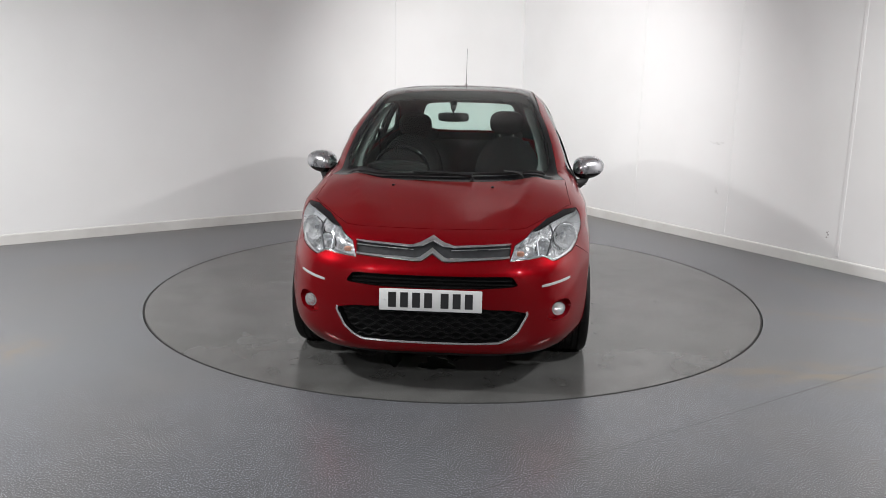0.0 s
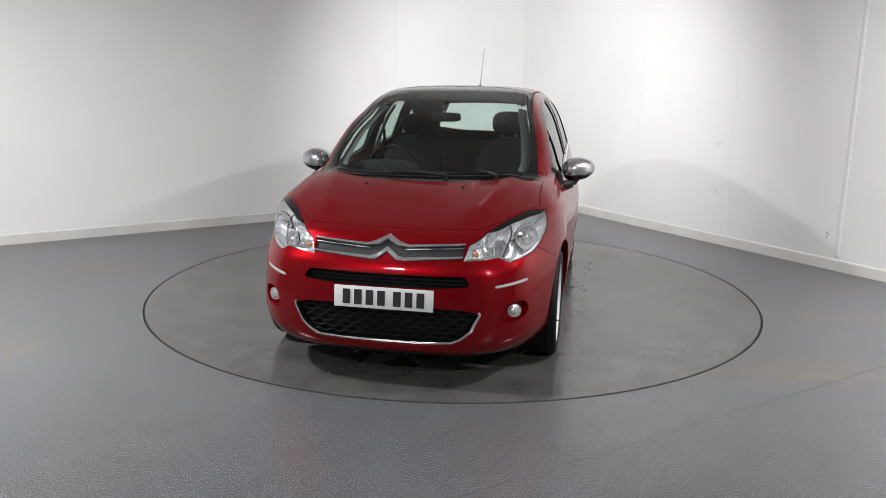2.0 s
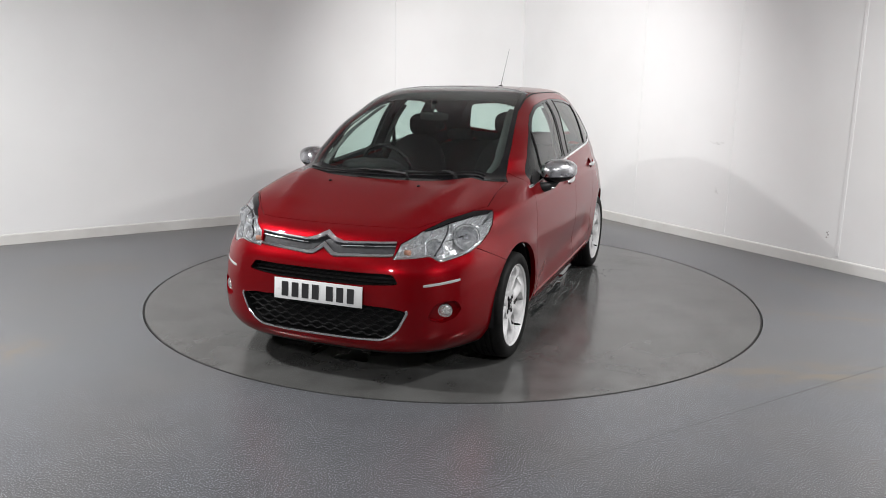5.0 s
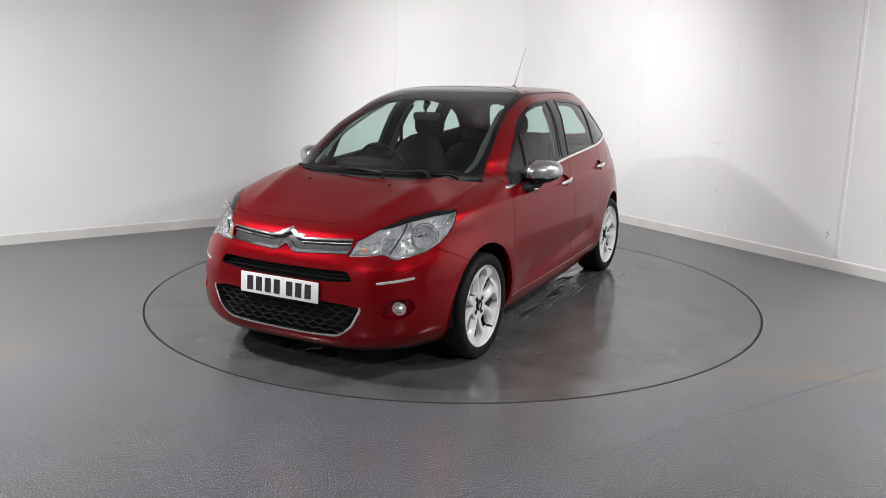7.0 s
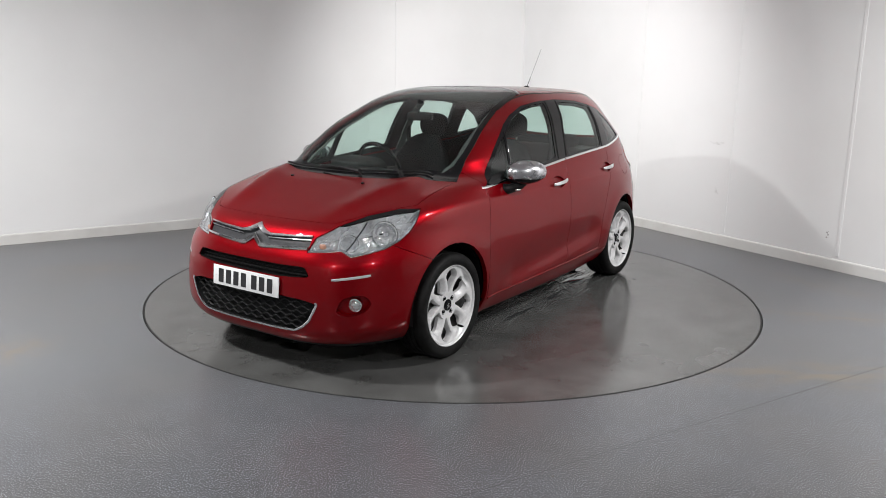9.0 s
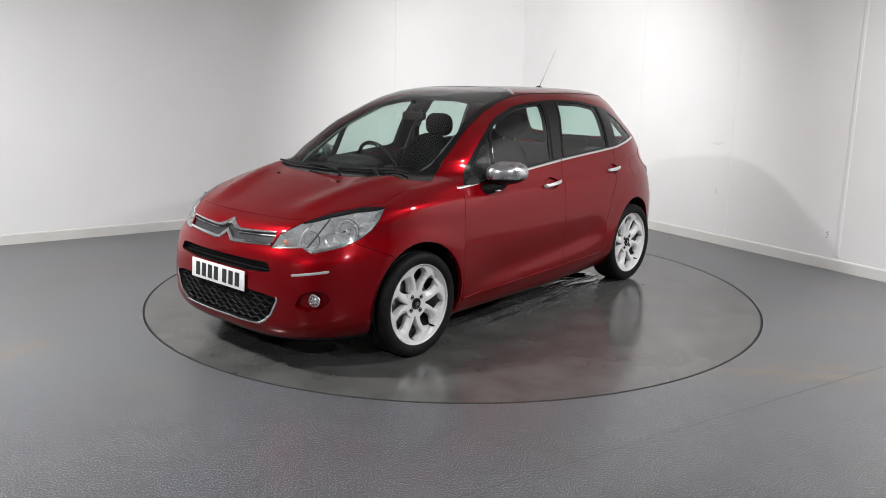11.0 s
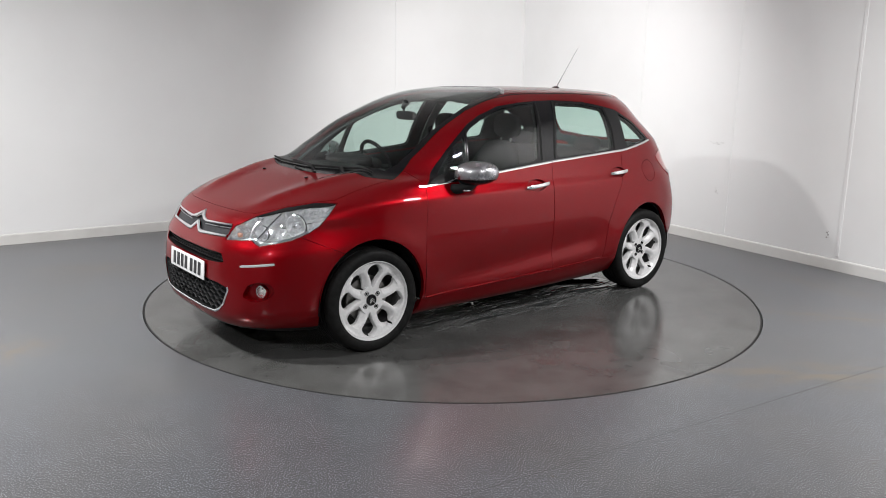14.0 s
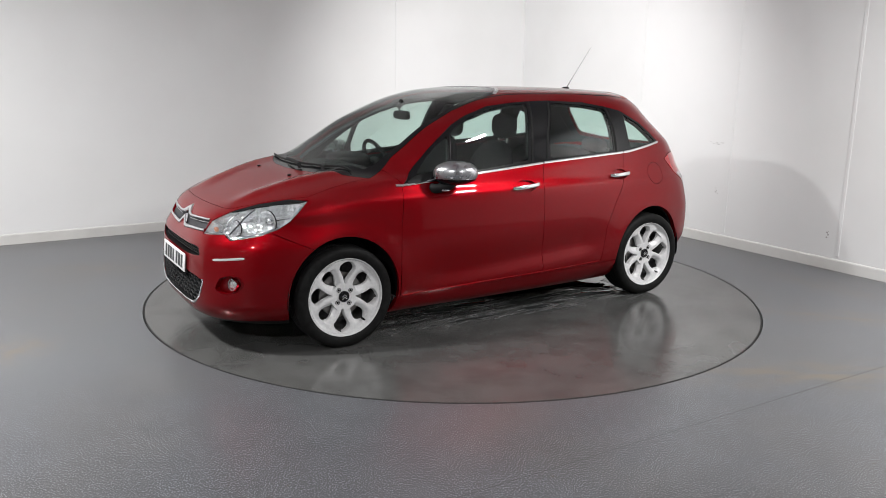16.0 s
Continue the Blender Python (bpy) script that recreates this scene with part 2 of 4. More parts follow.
def room():
    T = 0.15
    c0, c1, c2, c3 = plan(0, 0), plan(0, LEN_R), plan(LEN_L, LEN_R), plan(LEN_L, 0)
    walls = [("wall_north", c0, c3, "white painted panelled wall of the photo booth"),
             ("wall_east", c1, c0, "white painted panelled wall with scuffs and stains"),
             # the two unseen walls close the room; their grey shapes the reflections
             ("wall_south", c2, c1, "plain unseen wall, coloured grey to darken reflections"),
             ("wall_west", c3, c2, "plain unseen wall, coloured grey to darken reflections")]
    for name, p, q, label in walls:
        s = (q - p).normalized()
        # thickness lies outside: choose the order so that the offset points away from the room
        mid = (p + q) / 2
        out = Vector((-s.y, s.x, 0))
        if out.dot(plan(LEN_L / 2, LEN_R / 2) - mid) > 0:
            p, q = q, p
        tagged(slab(name, p, q, -0.02, HIGH, T, DARKWALL if name in ("wall_south", "wall_west") else WALL), label, "wall", kind="structure")
    bm = bmesh.new()
    quad = [bm.verts.new(p + Vector((0, 0, HIGH))) for p in (c0, c1, c2, c3)]
    bm.faces.new(quad)
    r = bmesh.ops.extrude_face_region(bm, geom=bm.faces[:])
    bmesh.ops.translate(bm, verts=[v for v in r["geom"] if isinstance(v, bmesh.types.BMVert)], vec=(0, 0, 0.1))
    bmesh.ops.recalc_face_normals(bm, faces=bm.faces[:])
    tagged(new("ceiling", mesh_of(bm, "ceiling", CEIL, False)), "plain white ceiling of the booth", "ceiling", kind="structure")

    # floor with a round opening for the turntable, and the pit under it
    R0, N = 2.228, 160
    bm = bmesh.new()
    ring = [bm.verts.new((R0 * math.cos(2 * math.pi * i / N), R0 * math.sin(2 * math.pi * i / N), 0)) for i in range(N)]
    low = [bm.verts.new(v.co + Vector((0, 0, -0.06))) for v in ring]
    outer = []
    corners = [c0, c1, c2, c3]
    for i in range(N):
        w = Vector((math.cos(2 * math.pi * i / N), math.sin(2 * math.pi * i / N), 0))
        best = 1e9
        for p, q in zip(corners, corners[1:] + corners[:1]):
            s = q - p
            den = w.x * s.y - w.y * s.x
            if abs(den) > 1e-9:
                k = (p.x * s.y - p.y * s.x) / den
                u = (p.x * w.y - p.y * w.x) / den
                if k > 0 and -1e-6 <= u <= 1 + 1e-6:
                    best = min(best, k)
        outer.append(bm.verts.new(w * best))
    for i in range(N):
        j = (i + 1) % N
        bm.faces.new((ring[i], outer[i], outer[j], ring[j]))
        bm.faces.new((low[i], ring[i], ring[j], low[j]))
    for c in corners:
        near = sorted(range(N), key=lambda i: (outer[i].co - c).length)[:2]
        i, j = sorted(near)
        if (i, j) == (0, N - 1):
            i, j = j, i
        if (outer[i].co - c).length > 1e-3 and (outer[j].co - c).length > 1e-3:
            bm.faces.new((outer[i], bm.verts.new(c), outer[j]))
    bmesh.ops.recalc_face_normals(bm, faces=bm.faces[:])
    if bm.faces[0].normal.z < 0:
        bmesh.ops.reverse_faces(bm, faces=bm.faces[:])
    tagged(new("floor", mesh_of(bm, "floor", FLOOR, False)), "grey speckled vinyl floor with faint seams and dirt", "floor", kind="structure")
    # pit floor coloured near black, so the gap reads as shaded
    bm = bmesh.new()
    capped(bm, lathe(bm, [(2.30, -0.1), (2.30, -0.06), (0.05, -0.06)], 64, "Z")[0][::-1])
    tagged(new("turntable_pit", mesh_of(bm, "turntable_pit", GAP, False)), "pit below the turntable rim, coloured dark as the gap's shade", "pit", kind="structure")

    # skirting boards: flat board with a rounded top
    for name, p, q in (("baseboard_north", c0, c3), ("baseboard_east", c0, c1)):
        bm = bmesh.new()
        s = (q - p).normalized()
        inn = ALONG_R if name.endswith("north") else ALONG_L
        prof = [(0, 0.0), (0.011, 0.0), (0.011, 0.086), (0.007, 0.096), (0.0, 0.10)]
        rows_ = [[bm.verts.new(e_ + inn * (o + 0.001) + Vector((0, 0, h + 0.001))) for o, h in prof] for e_ in (p + s * 0.03, q)]
        for i in range(len(prof)):
            j = (i + 1) % len(prof)
            bm.faces.new((rows_[0][i], rows_[0][j], rows_[1][j], rows_[1][i]))
        bmesh.ops.recalc_face_normals(bm, faces=bm.faces[:])
        tagged(new(name, mesh_of(bm, name, SKIRT, False)), "white painted skirting board, dusty along its foot", "skirting", kind="structure")

    # cover strips over the joints of the wall panels
    strips = [("trim_north", 1.868, 0.022, 0), ("trim_east_a", 2.09, 0.02, 1), ("trim_east_b", 3.305, 0.03, 1), ("trim_east_c", 4.49, 0.032, 1)]
    for name, k, wide, side in strips:
        bm = bmesh.new()
        d = ALONG_R if side else ALONG_L
        inn = ALONG_L if side else ALONG_R
        m = Matrix((( d.x, inn.x, 0, 0), (d.y, inn.y, 0, 0), (0, 0, 1, 0), (0, 0, 0, 1)))
        m = Matrix.Translation(CORNER + d * k) @ m
        box(bm, (0, 0.003, HIGH / 2 + 0.06), (wide, 0.005, HIGH - 0.13), m, 0.002, 1)
        bmesh.ops.recalc_face_normals(bm, faces=bm.faces[:])
        tagged(new(name, mesh_of(bm, name, WALL, False)), "thin white cover strip over a wall panel joint", "trim", kind="structure")

    for a, b, lx, ly, watts in PANELS:
        th = empty("ceiling_light", Matrix.Translation(plan(a, b, HIGH - 0.03)) @ Matrix.Rotation(ANGLE_L, 4, "Z"),
                   "small flat white ceiling floodlight, lit", "ceiling light", "ceiling panel lights")
        bm = bmesh.new()
        for sx, sy, cx, cy in ((lx + 0.04, 0.02, 0, ly / 2 + 0.01), (lx + 0.04, 0.02, 0, -ly / 2 - 0.01), (0.02, ly, lx / 2 + 0.01, 0), (0.02, ly, -lx / 2 - 0.01, 0)):
            box(bm, (cx, cy, 0.0), (sx, sy, 0.06))
        part("frame", bm, LAMP_FRAME, th, smooth=False)
        bm = bmesh.new()
        box(bm, (0, 0, 0.01), (lx, ly, 0.03))
        part("diffuser", bm, LED, th, "glowing white diffuser", False)


room()


def spotlight():
    """The fixture of the corner wash: a short can on a stem."""
    th = empty("spotlight", Matrix.Translation(plan(3.3, 3.5, HIGH)), "small white ceiling spotlight turned to the corner", "spotlight")
    aim = look(WASH, plan(0.0, 0.55, 0.7))
    aim.translation = Vector((0, 0, -0.16))
    bm = bmesh.new()
    tube(bm, [(0, 0, 0), (0, 0, -0.09)], 0.012, 10)
    part("stem", bm, LAMP_FRAME, th)
    bm = bmesh.new()
    r = lathe(bm, [(0.075, -0.03), (0.08, -0.03), (0.08, 0.09), (0.05, 0.12), (0.004, 0.125)], 28, "Z", aim)
    bm.faces.new(r[-1])
    bmesh.ops.recalc_face_normals(bm, faces=bm.faces[:])
    part("can", bm, LAMP_FRAME, th)


spotlight()


def turntable():
    bm = bmesh.new()
    R = 2.2165
    rings = lathe(bm, [(R - 0.004, -0.05), (R - 0.004, 0.0), (R * 0.6, 0.0), (0.3, 0.0)], 192, "Z")
    capped(bm, rings[-1])
    bmesh.ops.recalc_face_normals(bm, faces=bm.faces[:])
    th = tagged(new("turntable", mesh_of(bm, "turntable", TABLE, False)), "round grey vinyl turntable set flush in the floor, damp", "turntable")
    # added near-black ring that paints the gap's shade along the disc edge
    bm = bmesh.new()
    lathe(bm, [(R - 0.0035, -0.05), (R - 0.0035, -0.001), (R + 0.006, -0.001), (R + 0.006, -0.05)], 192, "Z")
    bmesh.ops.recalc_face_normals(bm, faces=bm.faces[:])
    part("rim", bm, GAP, th, "near-black ring painted as the shade in the gap", False)
    rnd = random.Random(8)
    bm = bmesh.new()
    spots = [(1.62 + rnd.gauss(0, .03), -.88 + rnd.gauss(0, .05)) for i in range(9)] + [(.77, .97), (.79, .99), (-1.0, 1.24), (1.2, -1.3), (.2, 1.5)]
    spots += [(rnd.uniform(-1.9, 1.9), rnd.uniform(-1.0, 1.0)) for i in range(30)]
    for x, y in spots:
        r = rnd.uniform(.003, .009)
        bm.faces.new([bm.verts.new((x + r * math.cos(a) * rnd.uniform(.6, 1.6), y + r * math.sin(a), .0006)) for a in [2 * math.pi * j / 7 for j in range(7)]])
    tagged(part("dirt_specks", bm, GAP, th, "dark specks of dirt", False), kind="stuff")
    return th


table = turntable()


# ---------------------------------------------------------------- the car's skin
def curve(pts):
    """A smooth curve through (x, y) pairs that keeps their rises and falls."""
    X, Y = np.array([p[0] for p in pts], float), np.array([p[1] for p in pts], float)
    h = np.diff(X)
    d = np.diff(Y) / h
    m = np.zeros(len(X))
    m[0], m[-1] = d[0], d[-1]
    for i in range(1, len(X) - 1):
        if d[i - 1] * d[i] > 0:
            w1, w2 = 2 * h[i] + h[i - 1], h[i] + 2 * h[i - 1]
            m[i] = (w1 + w2) / (w1 / d[i - 1] + w2 / d[i])

    def f(x):
        x = np.clip(x, X[0], X[-1])
        i = np.clip(np.searchsorted(X, x) - 1, 0, len(h) - 1)
        t = (x - X[i]) / h[i]
        return ((2 * t**3 - 3 * t**2 + 1) * Y[i] + (t**3 - 2 * t**2 + t) * h[i] * m[i]
                + (-2 * t**3 + 3 * t**2) * Y[i + 1] + (t**3 - t**2) * h[i] * m[i + 1])
    return f


# by height: foremost x, rearmost x, half width, x of the widest place, squareness in front and behind
Z0, ZT = 0.155, 1.515
NOSE = curve([(Z0, 1.90), (.18,1.955), (.22,1.99), (.28,2.0), (.42,2.0), (.55,1.99), (.62,1.978), (.68,1.945), (.74,1.915), (.78,1.88), (.82,1.80), (.86,1.69), (.90,1.575), (.94,1.455), (.97,1.35), (.99,1.25), (1.005,1.18), (1.05,1.085), (1.13,.928), (1.25,.735), (1.35,.553), (1.42,.375), (1.46,.24), (1.49,.09), (1.505,-.08), (ZT,-.40)])
TAIL = curve([(Z0, -1.70), (.22,-1.78), (.32,-1.86), (.45,-1.896), (.60,-1.906), (.75,-1.88), (.85,-1.847), (1.0,-1.775), (1.1,-1.735), (1.2,-1.645), (1.3,-1.553), (1.4,-1.474), (1.45,-1.395), (1.48,-1.267), (1.5,-1.02), (1.51,-.75), (ZT,-.42)])
WIDE = curve([(Z0, .76), (.18,.79), (.23,.818), (.30,.846), (.45,.862), (.6,.866), (.75,.857), (.86,.841), (.92,.813), (1.0,.784), (1.06,.760), (1.2,.714), (1.3,.675), (1.373,.632), (1.42,.597), (1.45,.563), (1.473,.53), (1.49,.47), (1.50,.40), (1.51,.25), (ZT,.0)])
MID = curve([(Z0, .6), (.85, .55), (.95, .4), (1.0, .2), (1.1, .05), (1.3, -.3), (ZT, -.41)])
SQF = curve([(Z0, 3.6), (.3,4.3), (.6,3.9), (.75,3.6), (.82,4.1), (.88,4.6), (.93,4.3), (.97,3.8), (1.0,3.4), (1.05,3.8), (1.1,4.5), (1.25,5.1), (1.35,4.3), (1.42,4.3), (1.47,4.0), (1.5,3.), (ZT,2.5)])
SQR = curve([(Z0, 3.5), (.4,5.6), (.6,5.4), (.75,5.3), (.9,5.2), (1.1,4.9), (1.3,3.8), (1.4,3.5), (1.5,3.), (ZT,2.5)])


def ring_at(z, n):
    """Half of the car's outline at a height, from the nose round to the tail."""
    xf, xr, w, xm, nf, nr = [float(f(z)) for f in (NOSE, TAIL, WIDE, MID, SQF, SQR)]
    ph = np.linspace(0, np.pi / 2, 400)
    c, d = np.cos(ph), np.sin(ph)
    rf, rr = (c**nf + d**nf) ** (-1 / nf), (c**nr + d**nr) ** (-1 / nr)
    x = np.concatenate([xm + (xf - xm) * c * rf, (xm + (xr - xm) * c * rr)[::-1][1:]])
    y = np.concatenate([w * d * rf, (w * d * rr)[::-1][1:]])
    L = np.concatenate([[0], np.cumsum(np.hypot(np.diff(x), np.diff(y)))])
    t = np.linspace(0, L[-1], n)
    return np.interp(t, L, x), np.interp(t, L, y)


def swell(x, z):
    """Flared arches, and the hollow above a crisp ledge that climbs along the foot of the doors."""
    d = 0 * x
    for cx in (1.233, -1.233):
        d = d + 0.010 * np.exp(-((np.hypot(x - cx, z - .31) - .37) / .07) ** 2)
    u = z - (.395 - .075 * (x - .1))
    hollow = np.where(u > 0, np.exp(-(u / .12) ** 2), np.clip(1 + u / .085, 0, 1))
    return d - 0.024 * hollow * np.clip((.78 - np.abs(x)) / .22, 0, 1)


def crown(x, y, z):
    """The two creases of the bonnet, from the pillars' feet to the lamps."""
    line = .40 + .15 * np.clip((1.75 - x) / .6, 0, 1)
    run = np.clip((1.80 - x) / .18, 0, 1) * np.clip((x - 1.0) / .12, 0, 1) * np.clip((z - .78) / .04, 0, 1)
    off = np.abs(y) - line
    return .022 * run * np.where(off > 0, np.exp(-off / .05), np.exp(-(off / .11) ** 2))


def skin(n=150, m=118):
    zz = np.linspace(Z0, ZT - .0004, 3000)
    L = np.concatenate([[0], np.cumsum(np.hypot(np.hypot(np.diff(zz), np.diff(NOSE(zz)) * .9), np.diff(WIDE(zz))))])
    bm = bmesh.new()
    rows_ = []
    for z in np.interp(np.linspace(0, L[-1], m), L, zz):
        x, y = ring_at(z, n)
        y = y + swell(x, z) * np.clip(y / float(WIDE(z)), 0, 1) ** 6
        up = z + crown(x, y, z)
        left = [bm.verts.new((x[i], y[i] if 0 < i < n - 1 else 0, up[i])) for i in range(n)]
        right = [left[i] if i in (0, n - 1) else bm.verts.new((x[i], -y[i], up[i])) for i in range(n)]
        rows_.append((left, right))
    for (a, ar), (b, br) in zip(rows_, rows_[1:]):
        for i in range(n - 1):
            bm.faces.new((a[i], a[i + 1], b[i + 1], b[i]))
            bm.faces.new((ar[i + 1], ar[i], br[i], br[i + 1]))
    left, right = rows_[-1]
    for i in range(n - 1):
        vs = [left[i], left[i + 1]] + ([right[i + 1]] if i + 1 < n - 1 else []) + ([right[i]] if i > 0 else [])
        bm.faces.new(vs)
    bmesh.ops.recalc_face_normals(bm, faces=bm.faces[:])
    bm.normal_update()
    return bm


BODY = skin()
SOLID = BVHTree.FromBMesh(BODY)
TAG = BODY.faces.layers.int.new("panel")
CODES = {"none": 0}


def on_side(x, z, lift=0.0, s=1):
    hit, nor, _, _ = SOLID.ray_cast(Vector((x, 2.0 * s, z)), Vector((0, -s, 0)))
    return hit + nor * lift


def on_top(x, y, lift=0.0):
    hit, nor, _, _ = SOLID.ray_cast(Vector((x, y, 4.0)), Vector((0, 0, -1)))
    return hit + nor * lift


RT = math.sqrt(0.5)
VIEWS = {"side": (Vector((1, 0, 0)), Vector((0, 0, 1))), "front": (Vector((0, 1, 0)), Vector((0, 0, 1))), "top": (Vector((1, 0, 0)), Vector((0, 1, 0))),
         "diag+": (Vector((-RT, RT, 0)), Vector((0, 0, 1))), "diag-": (Vector((-RT, -RT, 0)), Vector((0, 0, 1)))}


def inside(p, poly):
    c = False
    for (ax, ay), (bx, by) in zip(poly, poly[1:] + poly[:1]):
        if (ay > p[1]) != (by > p[1]) and p[0] < (bx - ax) * (p[1] - ay) / (by - ay) + ax:
            c = not c
    return c


def rounded(poly, r=0.25, n=3):
    """Cut the corners of a polygon with small curves."""
    out = []
    k = len(poly)
    for i in range(k):
        a, b, c = [Vector(poly[(i + j) % k]) for j in (-1, 0, 1)]
        p, q = b.lerp(a, r), b.lerp(c, r)
        for j in range(n + 1):
            t = j / n
            out.append(tuple((1 - t) ** 2 * p + 2 * t * (1 - t) * b + t * t * q))
    return out


def carve(name, poly, view, keep):
    """Cut an outline into the skin and mark the faces within as one panel."""
    code = CODES.setdefault(name, len(CODES))
    u, v = VIEWS[view]
    xs, ys = [p[0] for p in poly], [p[1] for p in poly]
    lo, hi = (min(xs) - .03, min(ys) - .03), (max(xs) + .03, max(ys) + .03)
    faces = []
    for f in BODY.faces:
        c = f.calc_center_median()
        a, b = c.dot(u), c.dot(v)
        if lo[0] < a < hi[0] and lo[1] < b < hi[1] and keep(c, f.normal):
            faces.append(f)
    for (ax, ay), (bx, by) in zip(poly, poly[1:] + poly[:1]):
        d = Vector((by - ay, ax - bx))
        if d.length < 1e-6:
            continue
        s0, s1 = (min(ax, bx) - .045, min(ay, by) - .045), (max(ax, bx) + .045, max(ay, by) + .045)
        near = []
        for f in faces:
            c = f.calc_center_median()
            if s0[0] < c.dot(u) < s1[0] and s0[1] < c.dot(v) < s1[1]:
                near.append(f)
        rest = set(faces) - set(near)
        geom = near + list({e for f in near for e in f.edges}) + list({w for f in near for w in f.verts})
        r = bmesh.ops.bisect_plane(BODY, geom=geom, dist=1e-5, plane_co=u * ax + v * ay, plane_no=(u * d.x + v * d.y).normalized())
        faces = [f for f in rest if f.is_valid] + [g for g in r["geom"] if isinstance(g, bmesh.types.BMFace)]
    for f in faces:
        c = f.calc_center_median()
        if inside((c.dot(u), c.dot(v)), poly):
            f[TAG] = code


def ellipse(cx, cy, rx, ry, n=28):
    return [(cx + rx * math.cos(2 * math.pi * i / n), cy + ry * math.sin(2 * math.pi * i / n)) for i in range(n)]


def mirrored(half):
    """A closed outline from its half at positive second coordinate (first point and last on the axis)."""
    return half + [(a, -b) for a, b in half[::-1] if abs(b) > 1e-6]


def mirrored_y(half):
    return half + [(-a, b) for a, b in half[::-1] if abs(a) > 1e-6]


flank = lambda c, n: abs(c.y) > .4 and abs(n.y) > .12
nose = lambda c, n: c.x > 1.2 and n.x > .1
upper = lambda c, n: c.z > .7 and n.z > .05
HEAD = [(-1.086, .675), (-1.035, .749), (-.919, .806), (-.754, .850), (-.588, .877), (-.475, .878), (-.505, .82), (-.545, .77), (-.602, .73), (-.686, .696), (-.775, .678), (-.862, .664), (-.885, .675), (-.91, .690)]
BROW = [(-.91, .806), (-.86, .814), (-.754, .840), (-.62, .862), (-.52, .869), (-.470, .881), (-.59, .884), (-.76, .854), (-.89, .815)]
DLO = [(.840, .938), (.318, .983), (-.249, 1.027), (-.907, 1.063), (-1.03, 1.068), (-1.41, 1.121), (-1.345, 1.185), (-1.241, 1.266), (-1.057, 1.354), (-.907, 1.384), (-.710, 1.415), (-.407, 1.429),
       (-.227, 1.424), (-.084, 1.416), (.112, 1.394), (.29, 1.338), (.410, 1.284), (.522, 1.208), (.621, 1.134), (.710, 1.058), (.80, .970)]
carve("fender", [(.877, .2), (.881, .5), (.872, .705), (.846, .911), (.835, .945), (.90, 1.02), (1.25, 1.02), (1.55, .92), (1.66, .72), (1.56, .672), (1.474, .633), (1.40, .60), (1.233, .5), (1.0, .2)], "side",
      lambda c, n: abs(c.y) > .45)
carve("front_door", [(.877, .265), (.881, .5), (.872, .707), (.846, .911), (.838, .939), (.318, .984), (-.249, 1.028), (-.213, .877), (-.201, .616), (-.221, .338), (-.222, .286)], "side", flank)
carve("rear_door", [(-.249, 1.028), (-.213, .877), (-.201, .616), (-.221, .338), (-.222, .286), (-.741, .303), (-.757, .404), (-.775, .566), (-.852, .721), (-.924, .835), (-.97, .95), (-.993, 1.066), (-.907, 1.064)], "side", flank)
carve("sill", [(.90, .13), (.90, .265), (.877, .265), (-.222, .286), (-.741, .303), (-.90, .308), (-.90, .13)], "side", lambda c, n: abs(c.y) > .4)
carve("handle_cup", ellipse(-.062, .886, .085, .036, 20), "side", flank)
carve("rear_handle_cup", ellipse(-.915, .918, .078, .034, 20), "side", lambda c, n: flank(c, n) and c.x > -1.1)
carve("window_frame", DLO, "side", flank)
carve("front_glass", rounded([(.485, .985), (-.127, 1.043), (-.151, 1.169), (-.213, 1.410), (-.064, 1.402), (.107, 1.377), (.28, 1.322), (.385, 1.272), (.436, 1.232)], .12), "side", flank)
carve("vent_glass", rounded([(.745, .965), (.515, .982), (.463, 1.218), (.55, 1.165), (.66, 1.07)], .12), "side", flank)
carve("rear_glass", rounded([(-.315, 1.052), (-.903, 1.080), (-.914, 1.225), (-.900, 1.366), (-.703, 1.399), (-.42, 1.413), (-.348, 1.238)], .10), "side", flank)
carve("quarter_glass", rounded([(-1.070, 1.088), (-1.375, 1.130), (-1.236, 1.250), (-1.075, 1.328)], .10), "side", flank)
carve("windscreen_edge", mirrored([(1.270, 0), (1.258, .22), (1.222, .38), (1.14, .59), (1.075, .66), (1.016, .71), (.94, .672), (.826, .652), (.727, .638), (.599, .612), (.469, .586), (.346, .562), (.228, .549), (.114, .537), (-.012, .516), (-.10, .42), (-.165, .30), (-.195, .15), (-.205, 0)]), "top", upper)
carve("windscreen", mirrored([(1.175, 0), (1.155, .25), (1.10, .43), (1.0, .600), (.92, .625), (.826, .620), (.727, .606), (.599, .582), (.469, .557), (.346, .533), (.228, .520), (.114, .508), (.0, .492), (-.085, .40), (-.14, .29), (-.17, .15), (-.18, 0)]), "top", upper)
carve("roof", mirrored([(-.205, 0), (-.195, .15), (-.165, .30), (-.10, .42), (-.012, .515), (-.40, .530), (-.90, .525), (-1.25, .47), (-1.30, .25), (-1.31, 0)]), "top", lambda c, n: c.z > 1.38)
carve("bonnet", mirrored([(1.822, 0), (1.818, .2), (1.803, .385), (1.778, .468), (1.70, .538), (1.537, .655), (1.42, .722), (1.265, .712), (1.10, .710), (1.016, .71), (1.075, .66), (1.14, .59), (1.222, .38), (1.258, .22), (1.270, 0)]), "top", upper)
